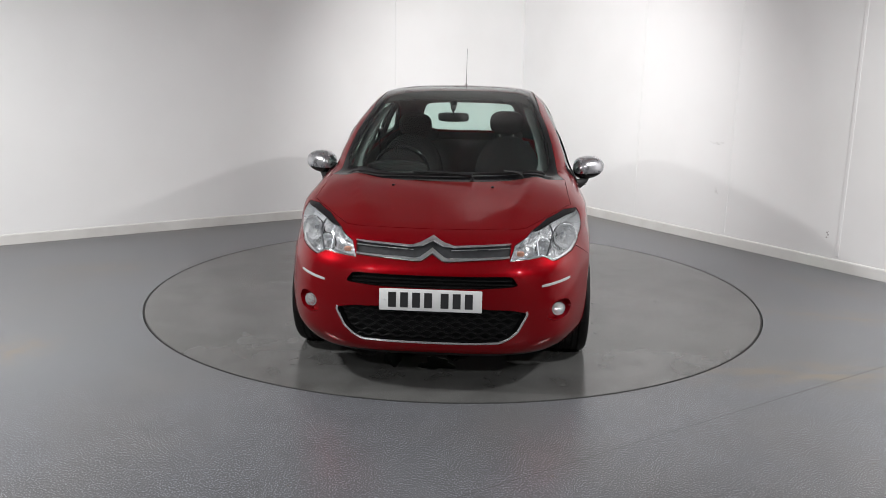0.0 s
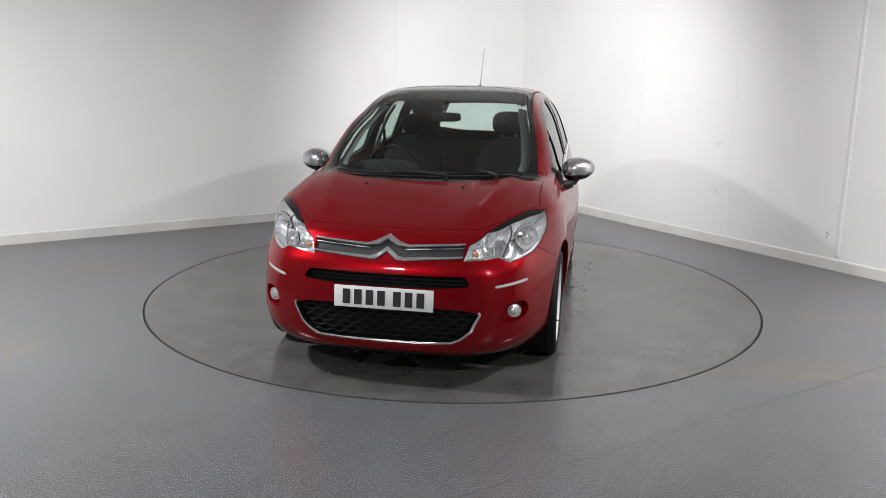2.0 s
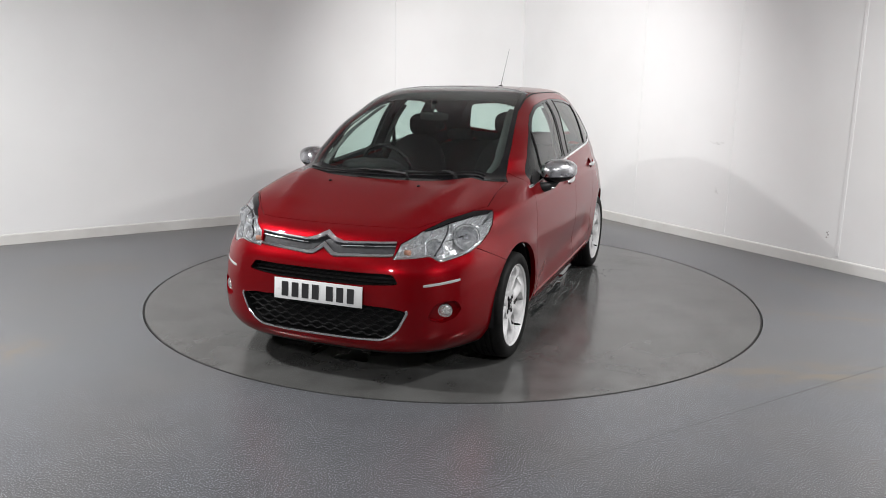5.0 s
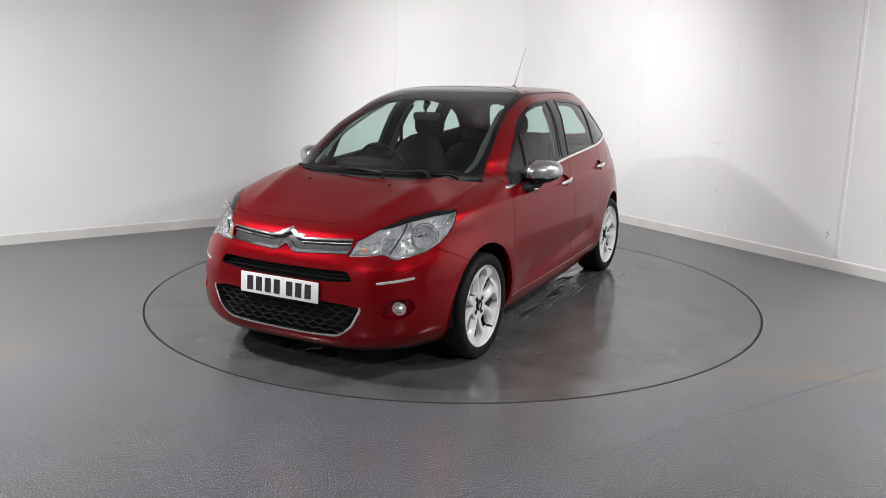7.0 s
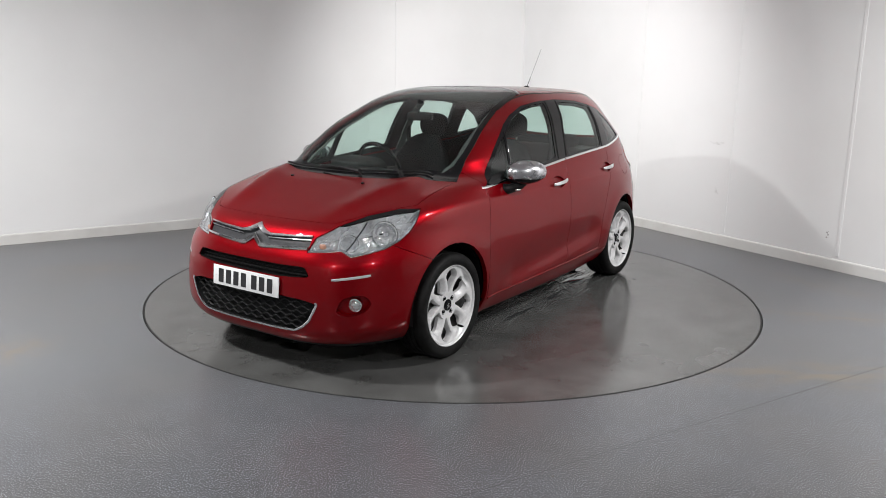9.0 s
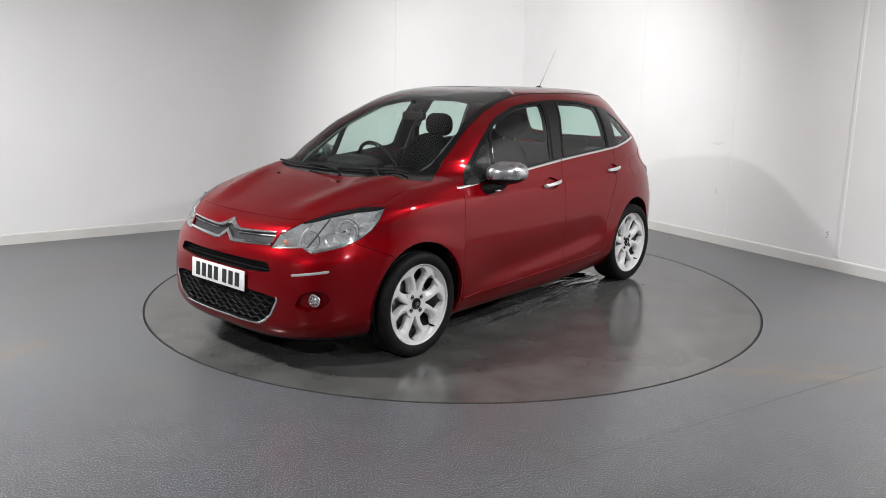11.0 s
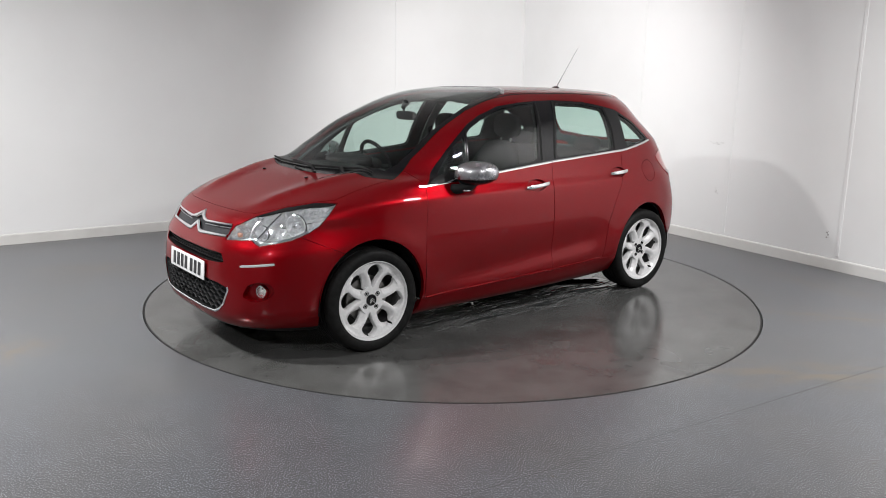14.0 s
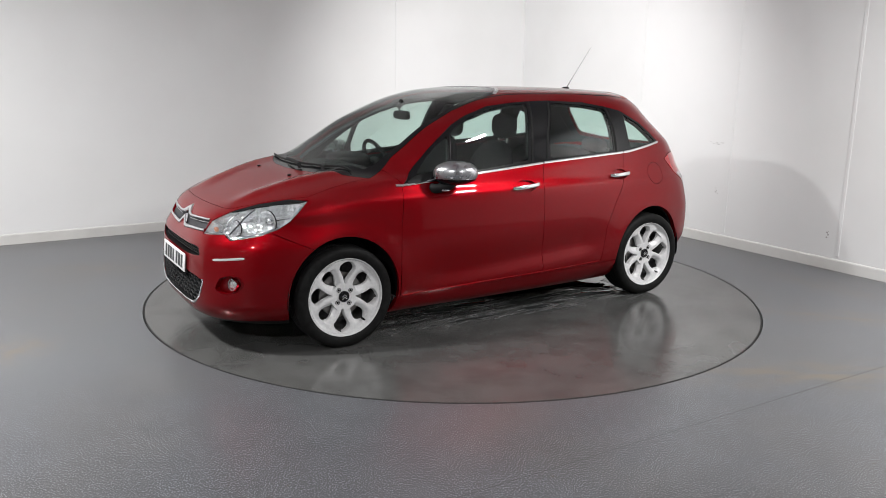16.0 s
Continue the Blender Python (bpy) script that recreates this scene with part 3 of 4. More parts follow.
for s in "+-":
    own = (lambda c, n: c.y > .2 and c.x > 1.2) if s == "+" else (lambda c, n: c.y < -.2 and c.x > 1.2)
    carve("headlight", HEAD, "diag" + s, own)
    carve("headlight_brow", BROW, "diag" + s, own)
    carve("fog_recess", rounded([(-.95, .385), (-.915, .452), (-.855, .472), (-.79, .465), (-.762, .425), (-.80, .382), (-.88, .362)], .3), "diag" + s, own)
carve("upper_grille", mirrored_y([(0, .782), (.058, .752), (.12, .742), (.25, .744), (.396, .757), (.392, .686), (.20, .674), (.07, .664), (.045, .672), (0, .700)]), "front", nose)
carve("air_slot", rounded(mirrored_y([(0, .598), (.25, .600), (.405, .604), (.440, .556), (.25, .540), (0, .537)]), .2), "front", nose)
carve("lower_grille", rounded(mirrored_y([(0, .440), (.394, .436), (.488, .418), (.440, .325), (.36, .262), (.20, .254), (0, .252)]), .2), "front", nose)
carve("lower_lip", [(-.9, .13), (.9, .13), (.9, .190), (-.9, .190)], "front", lambda c, n: c.x > 1.3)
carve("tailgate", mirrored_y([(0, 1.472), (.38, 1.46), (.50, 1.30), (.58, 1.05), (.56, .55), (0, .55)]), "front", lambda c, n: c.x < -1.2)
carve("rear_window", rounded(mirrored_y([(0, 1.385), (.40, 1.375), (.50, 1.12), (.30, 1.09), (0, 1.085)]), .15), "front", lambda c, n: c.x < -1.2)
carve("tail_light", rounded([(-1.45, 1.0), (-1.53, 1.032), (-1.73, 1.05), (-1.83, .80), (-1.70, .815), (-1.58, .875)], .15), "side", lambda c, n: c.x < -1.4 and abs(c.y) > .45)
carve("fuel_flap", ellipse(-1.30, .905, .085, .078, 20), "side", lambda c, n: c.y > .4)
carve("arch", [(-1.40, .10), (-1.45, .235), (-1.70, .285), (-1.98, .30), (-1.98, .10)], "side", lambda c, n: c.x < -1.2)
for cx in (1.233, -1.233):
    carve("arch", ellipse(cx, .316, .340, .356, 36), "side", lambda c, n: abs(c.y) > .45)
BODY.normal_update()
NORMALS = {v: v.normal.copy() for v in BODY.verts}
CODE_OF = {v: k for k, v in CODES.items()}


def panel(name, codes, mat, parent, label="", keep=None, gap=0.0018, rim=0.014, push=0.0):
    """One panel of the skin as a mesh of its own, drawn back a little from its neighbours, with its edge turned in."""
    want = {CODES[c] for c in codes}
    faces = [f for f in BODY.faces if f[TAG] in want and (keep is None or keep(f.calc_center_median()))]
    idx, verts, polys = {}, [], []
    for f in faces:
        for v in f.verts:
            if v not in idx:
                idx[v] = len(verts)
                verts.append(v)
        polys.append([idx[v] for v in f.verts])
    count = {}
    for f in faces:
        for e in f.edges:
            count.setdefault(e, []).append(f)
    edge = [(e, fs[0]) for e, fs in count.items() if len(fs) == 1]
    pull = {}
    for e, f in edge:
        a, b = e.verts
        n = f.normal
        d = n.cross((b.co - a.co).normalized())
        if d.dot(f.calc_center_median() - a.co) < 0:
            d = -d
        for v in e.verts:
            pull[v] = pull.get(v, Vector()) + d
    co = [v.co - NORMALS[v] * push + (pull[v].normalized() * gap if v in pull and pull[v].length > .3 else Vector()) for v in verts]
    nor = [NORMALS[v] for v in verts]
    top = len(polys)
    inner = {}
    for v in pull:
        inner[v] = len(co)
        co.append(co[idx[v]] - NORMALS[v] * rim)
        nor.append(NORMALS[v])
    for e, f in edge:
        a, b = e.verts
        for l in f.loops:
            if l.edge == e:
                a, b = l.vert, l.link_loop_next.vert
        polys.append([idx[b], idx[a], inner[a], inner[b]])
    me = bpy.data.meshes.new(name)
    me.from_pydata([tuple(c) for c in co], [], polys)
    me.materials.append(mat)
    ns = []
    for i, p in enumerate(me.polygons):
        p.use_smooth = True
        for v in p.vertices:
            ns.append(tuple(nor[v]) if i < top else tuple(p.normal))
    me.normals_split_custom_set(ns)
    ob = new(name, me)
    ob.parent = parent
    if label:
        ob["label"] = label
    return ob


LEFT, RIGHT = (lambda c: c.y > 0), (lambda c: c.y < 0)
car = empty("car", Matrix.Identity(4), "dark red five-door hatchback with white alloy wheels, parked on the turntable", "car")


def body_panels():
    none = ["none"]
    panel("bonnet", ["bonnet"], PAINT, car)
    panel("front_bumper", none, PAINT, car, keep=lambda c: c.x > 1.0, rim=.035)
    panel("bumper_lip", ["lower_lip"], PLASTIC, car, "black plastic lower lip")
    panel("roof_panel", ["roof"], PAINT, car)
    panel("tailgate", ["tailgate"], PAINT, car)
    panel("windscreen_surround", ["windscreen_edge"], GLOSS, car, "black windscreen border and scuttle", gap=.001)
    panel("windscreen", ["windscreen"], WSCREEN, car, "deep tinted windscreen reaching into the roof", gap=0, rim=.004)
    panel("rear_window", ["rear_window"], WINDOW, car, gap=0, rim=.004)
    panel("fuel_flap", ["fuel_flap"], PAINT, car)
    doors = {}
    for s, side in ((1, LEFT), (-1, RIGHT)):
        panel("body_side", none, PAINT, car, keep=lambda c: c.x <= 1.0 and side(c), rim=.03)
        panel("fender", ["fender"], PAINT, car, keep=side, rim=.03)
        panel("sill", ["sill"], PAINT, car, keep=side)
        fd = panel("front_door", ["front_door"], PAINT, car, keep=side)
        rd = panel("rear_door", ["rear_door"], PAINT, car, keep=side)
        panel("window_surround", ["window_frame"], GLOSS, car, "gloss black pillars and window frames", keep=side, gap=.0005, rim=.03)
        panel("door_glass", ["front_glass"], WINDOW, fd, "tinted front door glass", keep=side, gap=0, rim=.004, push=.004)
        panel("vent_glass", ["vent_glass"], WINDOW, fd, "small fixed tinted pane", keep=side, gap=0, rim=.004, push=.004)
        panel("door_glass", ["rear_glass"], WINDOW, rd, "tinted rear door glass", keep=side, gap=0, rim=.004, push=.004)
        panel("quarter_glass", ["quarter_glass"], WINDOW, car, "small tinted rear side pane", keep=side, gap=0, rim=.004, push=.004)
        panel("tail_light", ["tail_light"], REDLENS, car, "red tail light lens", keep=side, push=-.003)
        doors[s] = (fd, rd)
    return doors


DOORS = body_panels()


def meet(view, a, b, side=1):
    """The skin's place and normal, met along one of the views."""
    if view == "side":
        o, d = Vector((a, 2.0 * side, b)), Vector((0, -side, 0))
    elif view == "front":
        o, d = Vector((4.0, a, b)), Vector((-1, 0, 0))
    elif view == "top":
        o, d = Vector((a, b, 4.0)), Vector((0, 0, -1))
    else:
        o, d = Vector((-a * RT, a * RT * side, b)) + Vector((RT, RT * side, 0)) * 4, Vector((-RT, -RT * side, 0))
    hit, nor, _, _ = SOLID.ray_cast(o, d)
    return hit, nor


def path(view, pts, n, side=1, lift=0.0):
    """Points and normals along a line drawn on the skin, evenly spread, gently rounded where it bends."""
    P = [Vector(p) for p in pts]
    L = [0.0]
    for p, q in zip(P, P[1:]):
        L.append(L[-1] + (q - p).length)
    out = []
    for i in range(n):
        t = L[-1] * i / (n - 1)
        k = max(j for j in range(len(P) - 1) if L[j] <= t + 1e-9)
        p = P[k].lerp(P[k + 1], (t - L[k]) / max(L[k + 1] - L[k], 1e-9))
        co, no = meet(view, p.x, p.y, side)
        out.append((co + no * lift, no))
    return out


def ribbon(bm, pts, half, thick, taper=None, crown=0.35):
    """A slightly crowned strip that follows points on the skin."""
    rows_ = []
    for k, (p, n) in enumerate(pts):
        d = (pts[min(k + 1, len(pts) - 1)][0] - pts[max(k - 1, 0)][0]).normalized()
        w = n.cross(d).normalized() * half * (taper[k] if taper else 1.0)
        rows_.append([bm.verts.new(p + w * a + n * thick * b) for a, b in ((-1, 0), (-1, 1 - crown), (-.5, 1), (.5, 1), (1, 1 - crown), (1, 0))])
    for a, b in zip(rows_, rows_[1:]):
        for i in range(6):
            j = (i + 1) % 6
            bm.faces.new((a[i], a[j], b[j], b[i]))
    bm.faces.new(rows_[0])
    bm.faces.new(rows_[-1][::-1])
    bmesh.ops.recalc_face_normals(bm, faces=bm.faces[:])


def band(bm, top, foot, thick=.013, low=-.006, per=14):
    """A bar on the nose between an upper and a lower outline with the same number of points; its kinks stay crisp and its face is ridged."""
    rows_ = []
    for (a, b), (c, d) in zip(zip(top, top[1:]), zip(foot, foot[1:])):
        for i in range(per + (a is top[-2])):
            t = i / per
            p, q = Vector(a).lerp(Vector(b), t), Vector(c).lerp(Vector(d), t)
            row = []
            for f, h in ((0, low), (.06, low + thick * .75), (.22, low + thick), (.78, low + thick), (.94, low + thick * .75), (1, low)):
                m = p.lerp(q, f)
                co, no = meet("front", m.x, m.y)
                row.append(bm.verts.new(co + no * h))
            rows_.append(row)
    for a, b in zip(rows_, rows_[1:]):
        for i in range(5):
            bm.faces.new((a[i], a[i + 1], b[i + 1], b[i]))
    bm.faces.new(rows_[0])
    bm.faces.new(rows_[-1][::-1])
    bmesh.ops.recalc_face_normals(bm, faces=bm.faces[:])


# ---------------------------------------------------------------- wheels
def wheel_meshes():
    M = {}
    bm = bmesh.new()
    prof = [(.226, .080), (.236, .094), (.250, .1015), (.270, .1045), (.287, .101), (.298, .093), (.3035, .080), (.3055, .066)]
    for y in (.045, .012, -.022, -.055):
        prof += [(.306, y + .006), (.2995, y + .0045), (.2995, y - .0045), (.306, y - .006)]
    prof += [(.3055, -.066), (.3035, -.080), (.298, -.093), (.287, -.101), (.270, -.1045), (.250, -.1015), (.226, -.080)]
    lathe(bm, prof, 72)
    bmesh.ops.recalc_face_normals(bm, faces=bm.faces[:])
    M["tyre"] = mesh_of(bm, "tyre", RUBBER)
    bm = bmesh.new()
    lathe(bm, [(.226, .078), (.2335, .088), (.2365, .094), (.2345, .0965), (.230, .093), (.2255, .084), (.2235, .066), (.222, .045)], 72)
    bmesh.ops.recalc_face_normals(bm, faces=bm.faces[:])
    M["rim"] = mesh_of(bm, "rim", ALLOY)
    bm = bmesh.new()
    r = lathe(bm, [(.222, .046), (.204, .02), (.196, -.08), (.10, -.085), (.05, -.085)], 48)
    bm.faces.new(r[-1])
    bmesh.ops.recalc_face_normals(bm, faces=bm.faces[:])
    bmesh.ops.reverse_faces(bm, faces=bm.faces[:])
    M["barrel"] = mesh_of(bm, "barrel", BARREL)

    def spoke(even):
        """One arm between two drop-shaped openings, hollowed towards the hub."""
        bm = bmesh.new()
        rows_ = []
        N = 40
        for i in range(N + 1):
            r = .030 + (.225 - .030) * i / N

            def opening(kind):
                # a rounded window or a wedge, by the distance from the hub
                if kind == "window":
                    t = (r - .085) / (.190 - .085)
                    return radians(15.5) * math.sin(math.pi * t) ** .40 * (.80 + .20 * t) if 0 < t < 1 else 0.0
                t = (r - .076) / (.212 - .076)
                return radians(18.5) * min(t * 1.25, 1) ** .8 * min(1, (1 - t) * 3.2) ** .55 if 0 < t < 1 else 0.0
            y0 = .062 + .020 * ((r - .03) / .184) ** 1.3
            sides = ("window", "wedge") if even else ("wedge", "window")
            oa, ob_ = opening(sides[0]), opening(sides[1])
            lo, hi = -radians(22.5) + oa, radians(22.5) - ob_

            def drop(kind, o):
                if o > 0:
                    return (-.022, -.042) if kind == "window" else (-.012, -.040)
                k = max(0.0, min(1.0, (r - .15) / .03)) * max(0.0, min(1.0, (.226 - r) / .016))
                return (-.019 * k, -.019 * k) if kind == "window" else (-.002 * k, -.002 * k)
            (a1, a2), (b1, b2) = drop(sides[0], oa), drop(sides[1], ob_)
            row = []
            section = [(0, a2), (0, a1), (.20, a1 * .62), (.42, a1 * .10), (.60, .0), (.80, .0), (.92, b1 * .2), (1, b1), (1, b2)]
            if not even:
                section = [(0, a2), (0, a1), (.08, a1 * .2), (.20, .0), (.40, .0), (.58, b1 * .10), (.80, b1 * .62), (1, b1), (1, b2)]
            for u, dy in section:
                a = lo + (hi - lo) * u
                row.append(bm.verts.new((r * math.cos(a), y0 + dy, r * math.sin(a))))
            rows_.append(row)
        for a, b in zip(rows_, rows_[1:]):
            for k in range(8):
                if (a[k].co - a[k + 1].co).length + (b[k].co - b[k + 1].co).length > 1e-5:
                    bm.faces.new((a[k], a[k + 1], b[k + 1], b[k]))
        bmesh.ops.recalc_face_normals(bm, faces=bm.faces[:])
        bm.normal_update()
        if sum(f.normal.y * f.calc_area() for f in bm.faces) < 0:
            bmesh.ops.reverse_faces(bm, faces=bm.faces[:])
        return mesh_of(bm, "spoke", ALLOY)
    M["spoke"] = (spoke(True), spoke(False))
    bm = bmesh.new()
    r = lathe(bm, [(.034, .050), (.034, .066), (.031, .070), (.026, .0705), (.024, .0695), (.004, .069)], 32)
    bm.faces.new(r[-1])
    bmesh.ops.recalc_face_normals(bm, faces=bm.faces[:])
    M["hub_cap"] = mesh_of(bm, "hub_cap", GLOSS)
    bm = bmesh.new()
    for dz in (-.009, .005):
        tube(bm, [(-.014, .072, dz - .006), (0, .072, dz + .008), (.014, .072, dz - .006)], .0032, 6)
    M["emblem"] = mesh_of(bm, "emblem", CHROME)
    bm = bmesh.new()
    r = lathe(bm, [(.0140, .045), (.0140, .0575), (.0115, .0590), (.0105, .054), (.007, .054), (.006, .058), (.002, .058)], 14)
    bm.faces.new(r[-1])
    bmesh.ops.recalc_face_normals(bm, faces=bm.faces[:])
    M["bolt"] = mesh_of(bm, "bolt", GLOSS)
    bm = bmesh.new()
    r = lathe(bm, [(.0065, .060), (.0065, .078), (.0055, .090), (.0045, .098), (.001, .099)], 12)
    bm.faces.new(r[-1])
    bmesh.ops.recalc_face_normals(bm, faces=bm.faces[:])
    M["valve"] = mesh_of(bm, "valve", RUBBER)
    bm = bmesh.new()
    r = lathe(bm, [(.05, .012), (.055, .014), (.135, .014), (.137, .012), (.137, -.006), (.06, -.006)], 48)
    bm.faces.new(r[0])
    bmesh.ops.recalc_face_normals(bm, faces=bm.faces[:])
    M["brake_disc"] = mesh_of(bm, "brake_disc", STEEL)
    return M


def wheels():
    M = wheel_meshes()
    for x, y, spin in ((1.233, .745, -7), (-1.233, .722, 6), (1.233, -.745, 7), (-1.233, -.722, 2)):
        w = new("wheel")
        w.parent = car
        w["label"] = "white multi-spoke alloy wheel with a low black tyre"
        w.matrix_basis = pose(x, y, .306, 0, 0, 0 if y > 0 else 180)
        turn = Matrix.Rotation(radians(spin), 4, "Y")
        for k in ("tyre", "barrel", "rim", "brake_disc", "hub_cap", "emblem"):
            o = new(k, M[k])
            o.parent = w
        for i in range(8):
            o = new("spoke", M["spoke"][i % 2])
            o.parent = w
            o.matrix_basis = turn @ Matrix.Rotation(radians(45 * i + 22.5), 4, "Y")
        o = new("valve", M["valve"])
        o.parent = w
        o.matrix_basis = Matrix.Translation((-.118, 0, -.152))
        for i in range(4):
            o = new("bolt", M["bolt"])
            o.parent = w
            a = radians(45 + 90 * i - spin)
            o.matrix_basis = Matrix.Translation((.054 * math.cos(a), .0085, .054 * math.sin(a)))
    for x in (1.233, -1.233):
        for s in (1, -1):
            bm = bmesh.new()
            arc = [radians(-8 + 196 * i / 30) for i in range(31)]
            out = .825 if x > 0 else .785
            rows_ = [[bm.verts.new((x + r * math.cos(a), s * y, .315 + r * 1.04 * math.sin(a))) for a in arc] for r, y in ((.350, out), (.348, out - .02), (.346, .50))]
            back = bm.verts.new((x, s * .50, .315))
            for a, b in zip(rows_, rows_[1:]):
                for i in range(30):
                    bm.faces.new((a[i], a[i + 1], b[i + 1], b[i]))
            for i in range(30):
                bm.faces.new((rows_[-1][i], rows_[-1][i + 1], back))
            bmesh.ops.recalc_face_normals(bm, faces=bm.faces[:])
            part("wheel_arch_liner", bm, PLASTIC, car, "black plastic wheel arch liner")


wheels()


# ---------------------------------------------------------------- nose
def headlight(s, keep):
    lens = panel("headlight", ["headlight"], CLEAR, car, "clear headlight with chrome reflectors and amber indicator", keep=keep, gap=.003, rim=.004)
    panel("lamp_bowl", ["headlight"], REFLECTOR, lens, keep=keep, gap=.002, rim=-.08, push=.085)
    panel("lamp_brow", ["headlight_brow"], GLOSS, lens, "dark upper edge of the lamp", keep=keep, gap=.001)
    for a, z, r, deep in ((-.672, .770, .064, .052), (-.868, .738, .043, .045)):
        co, no = meet("diag", a, z, s)
        m = look(co - no * .034, co - no * .034 + Vector((-1, -.45 * s, .02)))
        bm = bmesh.new()
        rings = lathe(bm, [(r * 1.06, .0), (r * 1.06, .004), (r, .006), (r * .97, .0), (r * .80, -deep * .45), (r * .5, -deep * .8), (r * .22, -deep)], 32, "Z", m)
        bm.faces.new(rings[-1])
        bmesh.ops.recalc_face_normals(bm, faces=bm.faces[:])
        part("reflector", bm, REFLECTOR, lens, "round silver lamp reflector")
        bm = bmesh.new()
        lathe(bm, [(r * 1.06, -.004), (r * 1.085, .001), (r * 1.11, -.004), (r * 1.085, -.008), (r * 1.06, -.004)], 32, "Z", m)
        part("lamp_ring", bm, PLASTIC, lens)
        bm = bmesh.new()
        blob(bm, (0, 0, -deep * .45), (r * .20, r * .20, deep * .42), 2.2, 10, m)
        part("bulb", bm, CLEAR if r < .05 else SATIN, lens)
    co, no = meet("diag", -1.015, .716, s)
    bm = bmesh.new()
    blob(bm, (0, 0, 0), (.012, .020, .014), 3, 10, Matrix.Translation(co - no * .03))
    part("indicator", bm, AMBER, lens, "amber indicator lamp")
    bm = bmesh.new()
    ribbon(bm, path("diag", [(-.895, .684), (-.84, .745), (-.765, .842)], 16, s, -.012), .0042, .004)
    part("lamp_divider", bm, GREYBAND, lens)
    bm = bmesh.new()
    ribbon(bm, path("diag", [(-.93, .70), (-.915, .76), (-.865, .815)], 12, s, -.014), .004, .005)
    part("lamp_divider", bm, SATIN, lens)
    bm = bmesh.new()
    ribbon(bm, path("diag", [(-1.075, .68), (-1.0, .684), (-.91, .697), (-.862, .673), (-.775, .687), (-.686, .705), (-.602, .739)], 26, s, -.012), .007, .006)
    part("lamp_edge", bm, CHROME, lens)


def nose_parts():
    for s, keep in ((1, LEFT), (-1, RIGHT)):
        headlight(s, keep)
        # daytime strip and fog lamp
        bm = bmesh.new()
        ribbon(bm, path("diag", [(-.965, .551), (-.765, .573)], 14, s, -.001), .0068, .003, [.7] + [1.0] * 12 + [.8])
        part("daytime_light", bm, WHITE, car, "slim white daytime light strip")
        panel("fog_recess", ["fog_recess"], PAINT, car, keep=keep, push=.034, gap=0, rim=-.033)
        co, no = meet("diag", -.846, .418, s)
        co = co - no * .024
        m = look(co, co - (no + Vector((1.2, 0, 0))).normalized())
        bm = bmesh.new()
        r = lathe(bm, [(.038, -.03), (.038, .0), (.036, .004), (.032, .005), (.030, .0)], 28, "Z", m)
        bmesh.ops.recalc_face_normals(bm, faces=bm.faces[:])
        fog = part("fog_lamp", bm, CHROME, car, "small round clear fog lamp")
        bm = bmesh.new()
        r = lathe(bm, [(.031, .0), (.027, .005), (.016, .009), (.003, .011)], 28, "Z", m)
        bm.faces.new(r[-1])
        bmesh.ops.recalc_face_normals(bm, faces=bm.faces[:])
        part("lens", bm, SILVER, fog)
    panel("grille_band", ["upper_grille"], GREYBAND, car, "dark grey upper grille band", gap=0, push=.014, rim=.004)
    both = lambda half: [(-a, b) for a, b in half] + [(a, b) for a, b in half[::-1][1:]]
    bars = ((both([(.396, .758), (.11, .745), (.064, .757), (0, .788)]), both([(.396, .748), (.11, .731), (.050, .736), (0, .760)]), "chrome grille bar peaked like a chevron"),
            (both([(.390, .701), (.088, .685), (.062, .690), (0, .734)]), both([(.390, .687), (.092, .666), (.052, .668), (0, .704)]), "chrome grille bar peaked like a chevron"))
    for top, foot, label in bars:
        bm = bmesh.new()
        band(bm, top, foot)
        part("chrome_bar", bm, CHROME, car, label, False)
    for s in (1, -1):
        for z in (.738,):
            bm = bmesh.new()
            ribbon(bm, path("front", [(.392 * s, z), (.095 * s, z - .016)], 24, 1, -.009), .0028, .006)
            part("grille_slat", bm, SATIN, car, "thin satin slat of the upper grille")
    panel("air_slot", ["air_slot"], PLASTIC, car, "black air slot", gap=0, push=.05, rim=-.045)
    panel("lower_grille", ["lower_grille"], PLASTIC, car, "black lower grille", gap=0, push=.055, rim=-.05)
    for z in (.560, .580):
        bm = bmesh.new()
        ribbon(bm, path("front", [(-.415, z + .002), (0, z), (.415, z + .002)], 40, 1, -.030), .0035, .010)
        part("grille_slat", bm, PLASTIC, car)
    for k in range(6):
        z = .283 + .026 * k
        w = .36 + (z - .262) * .70 if z < .40 else .46
        bm = bmesh.new()
        pts = []
        n = 60
        for i in range(n + 1):
            y = -w + 2 * w * i / n
            co, no = meet("front", y, z)
            pts.append((co + Vector((-.022, 0, .0075 * math.sin(y * 2 * math.pi / .075 + math.pi * k))), no))
        ribbon(bm, pts, .0042, .010)
        part("grille_slat", bm, PLASTIC, car)
    bm = bmesh.new()
    ribbon(bm, path("front", [(-.484, .428), (-.489, .41), (-.445, .325), (-.40, .285), (-.352, .262), (-.2, .254), (0, .252), (.2, .254), (.352, .262), (.40, .285), (.445, .325), (.489, .41), (.484, .428)], 70, 1, -.003), .0065, .008)
    part("grille_trim", bm, CHROME, car, "thin chrome trim round the lower grille")
    # number plate
    m = Matrix.Translation((2.008, 0, .479)) @ Matrix.Rotation(radians(-4.4), 4, "Y")
    bm = bmesh.new()
    box(bm, (0, 0, 0), (.006, .52, .111), m, .002, 2)
    bmesh.ops.recalc_face_normals(bm, faces=bm.faces[:])
    plate = part("number_plate", bm, PLATE, car, "white number plate with dark bars")
    bm = bmesh.new()
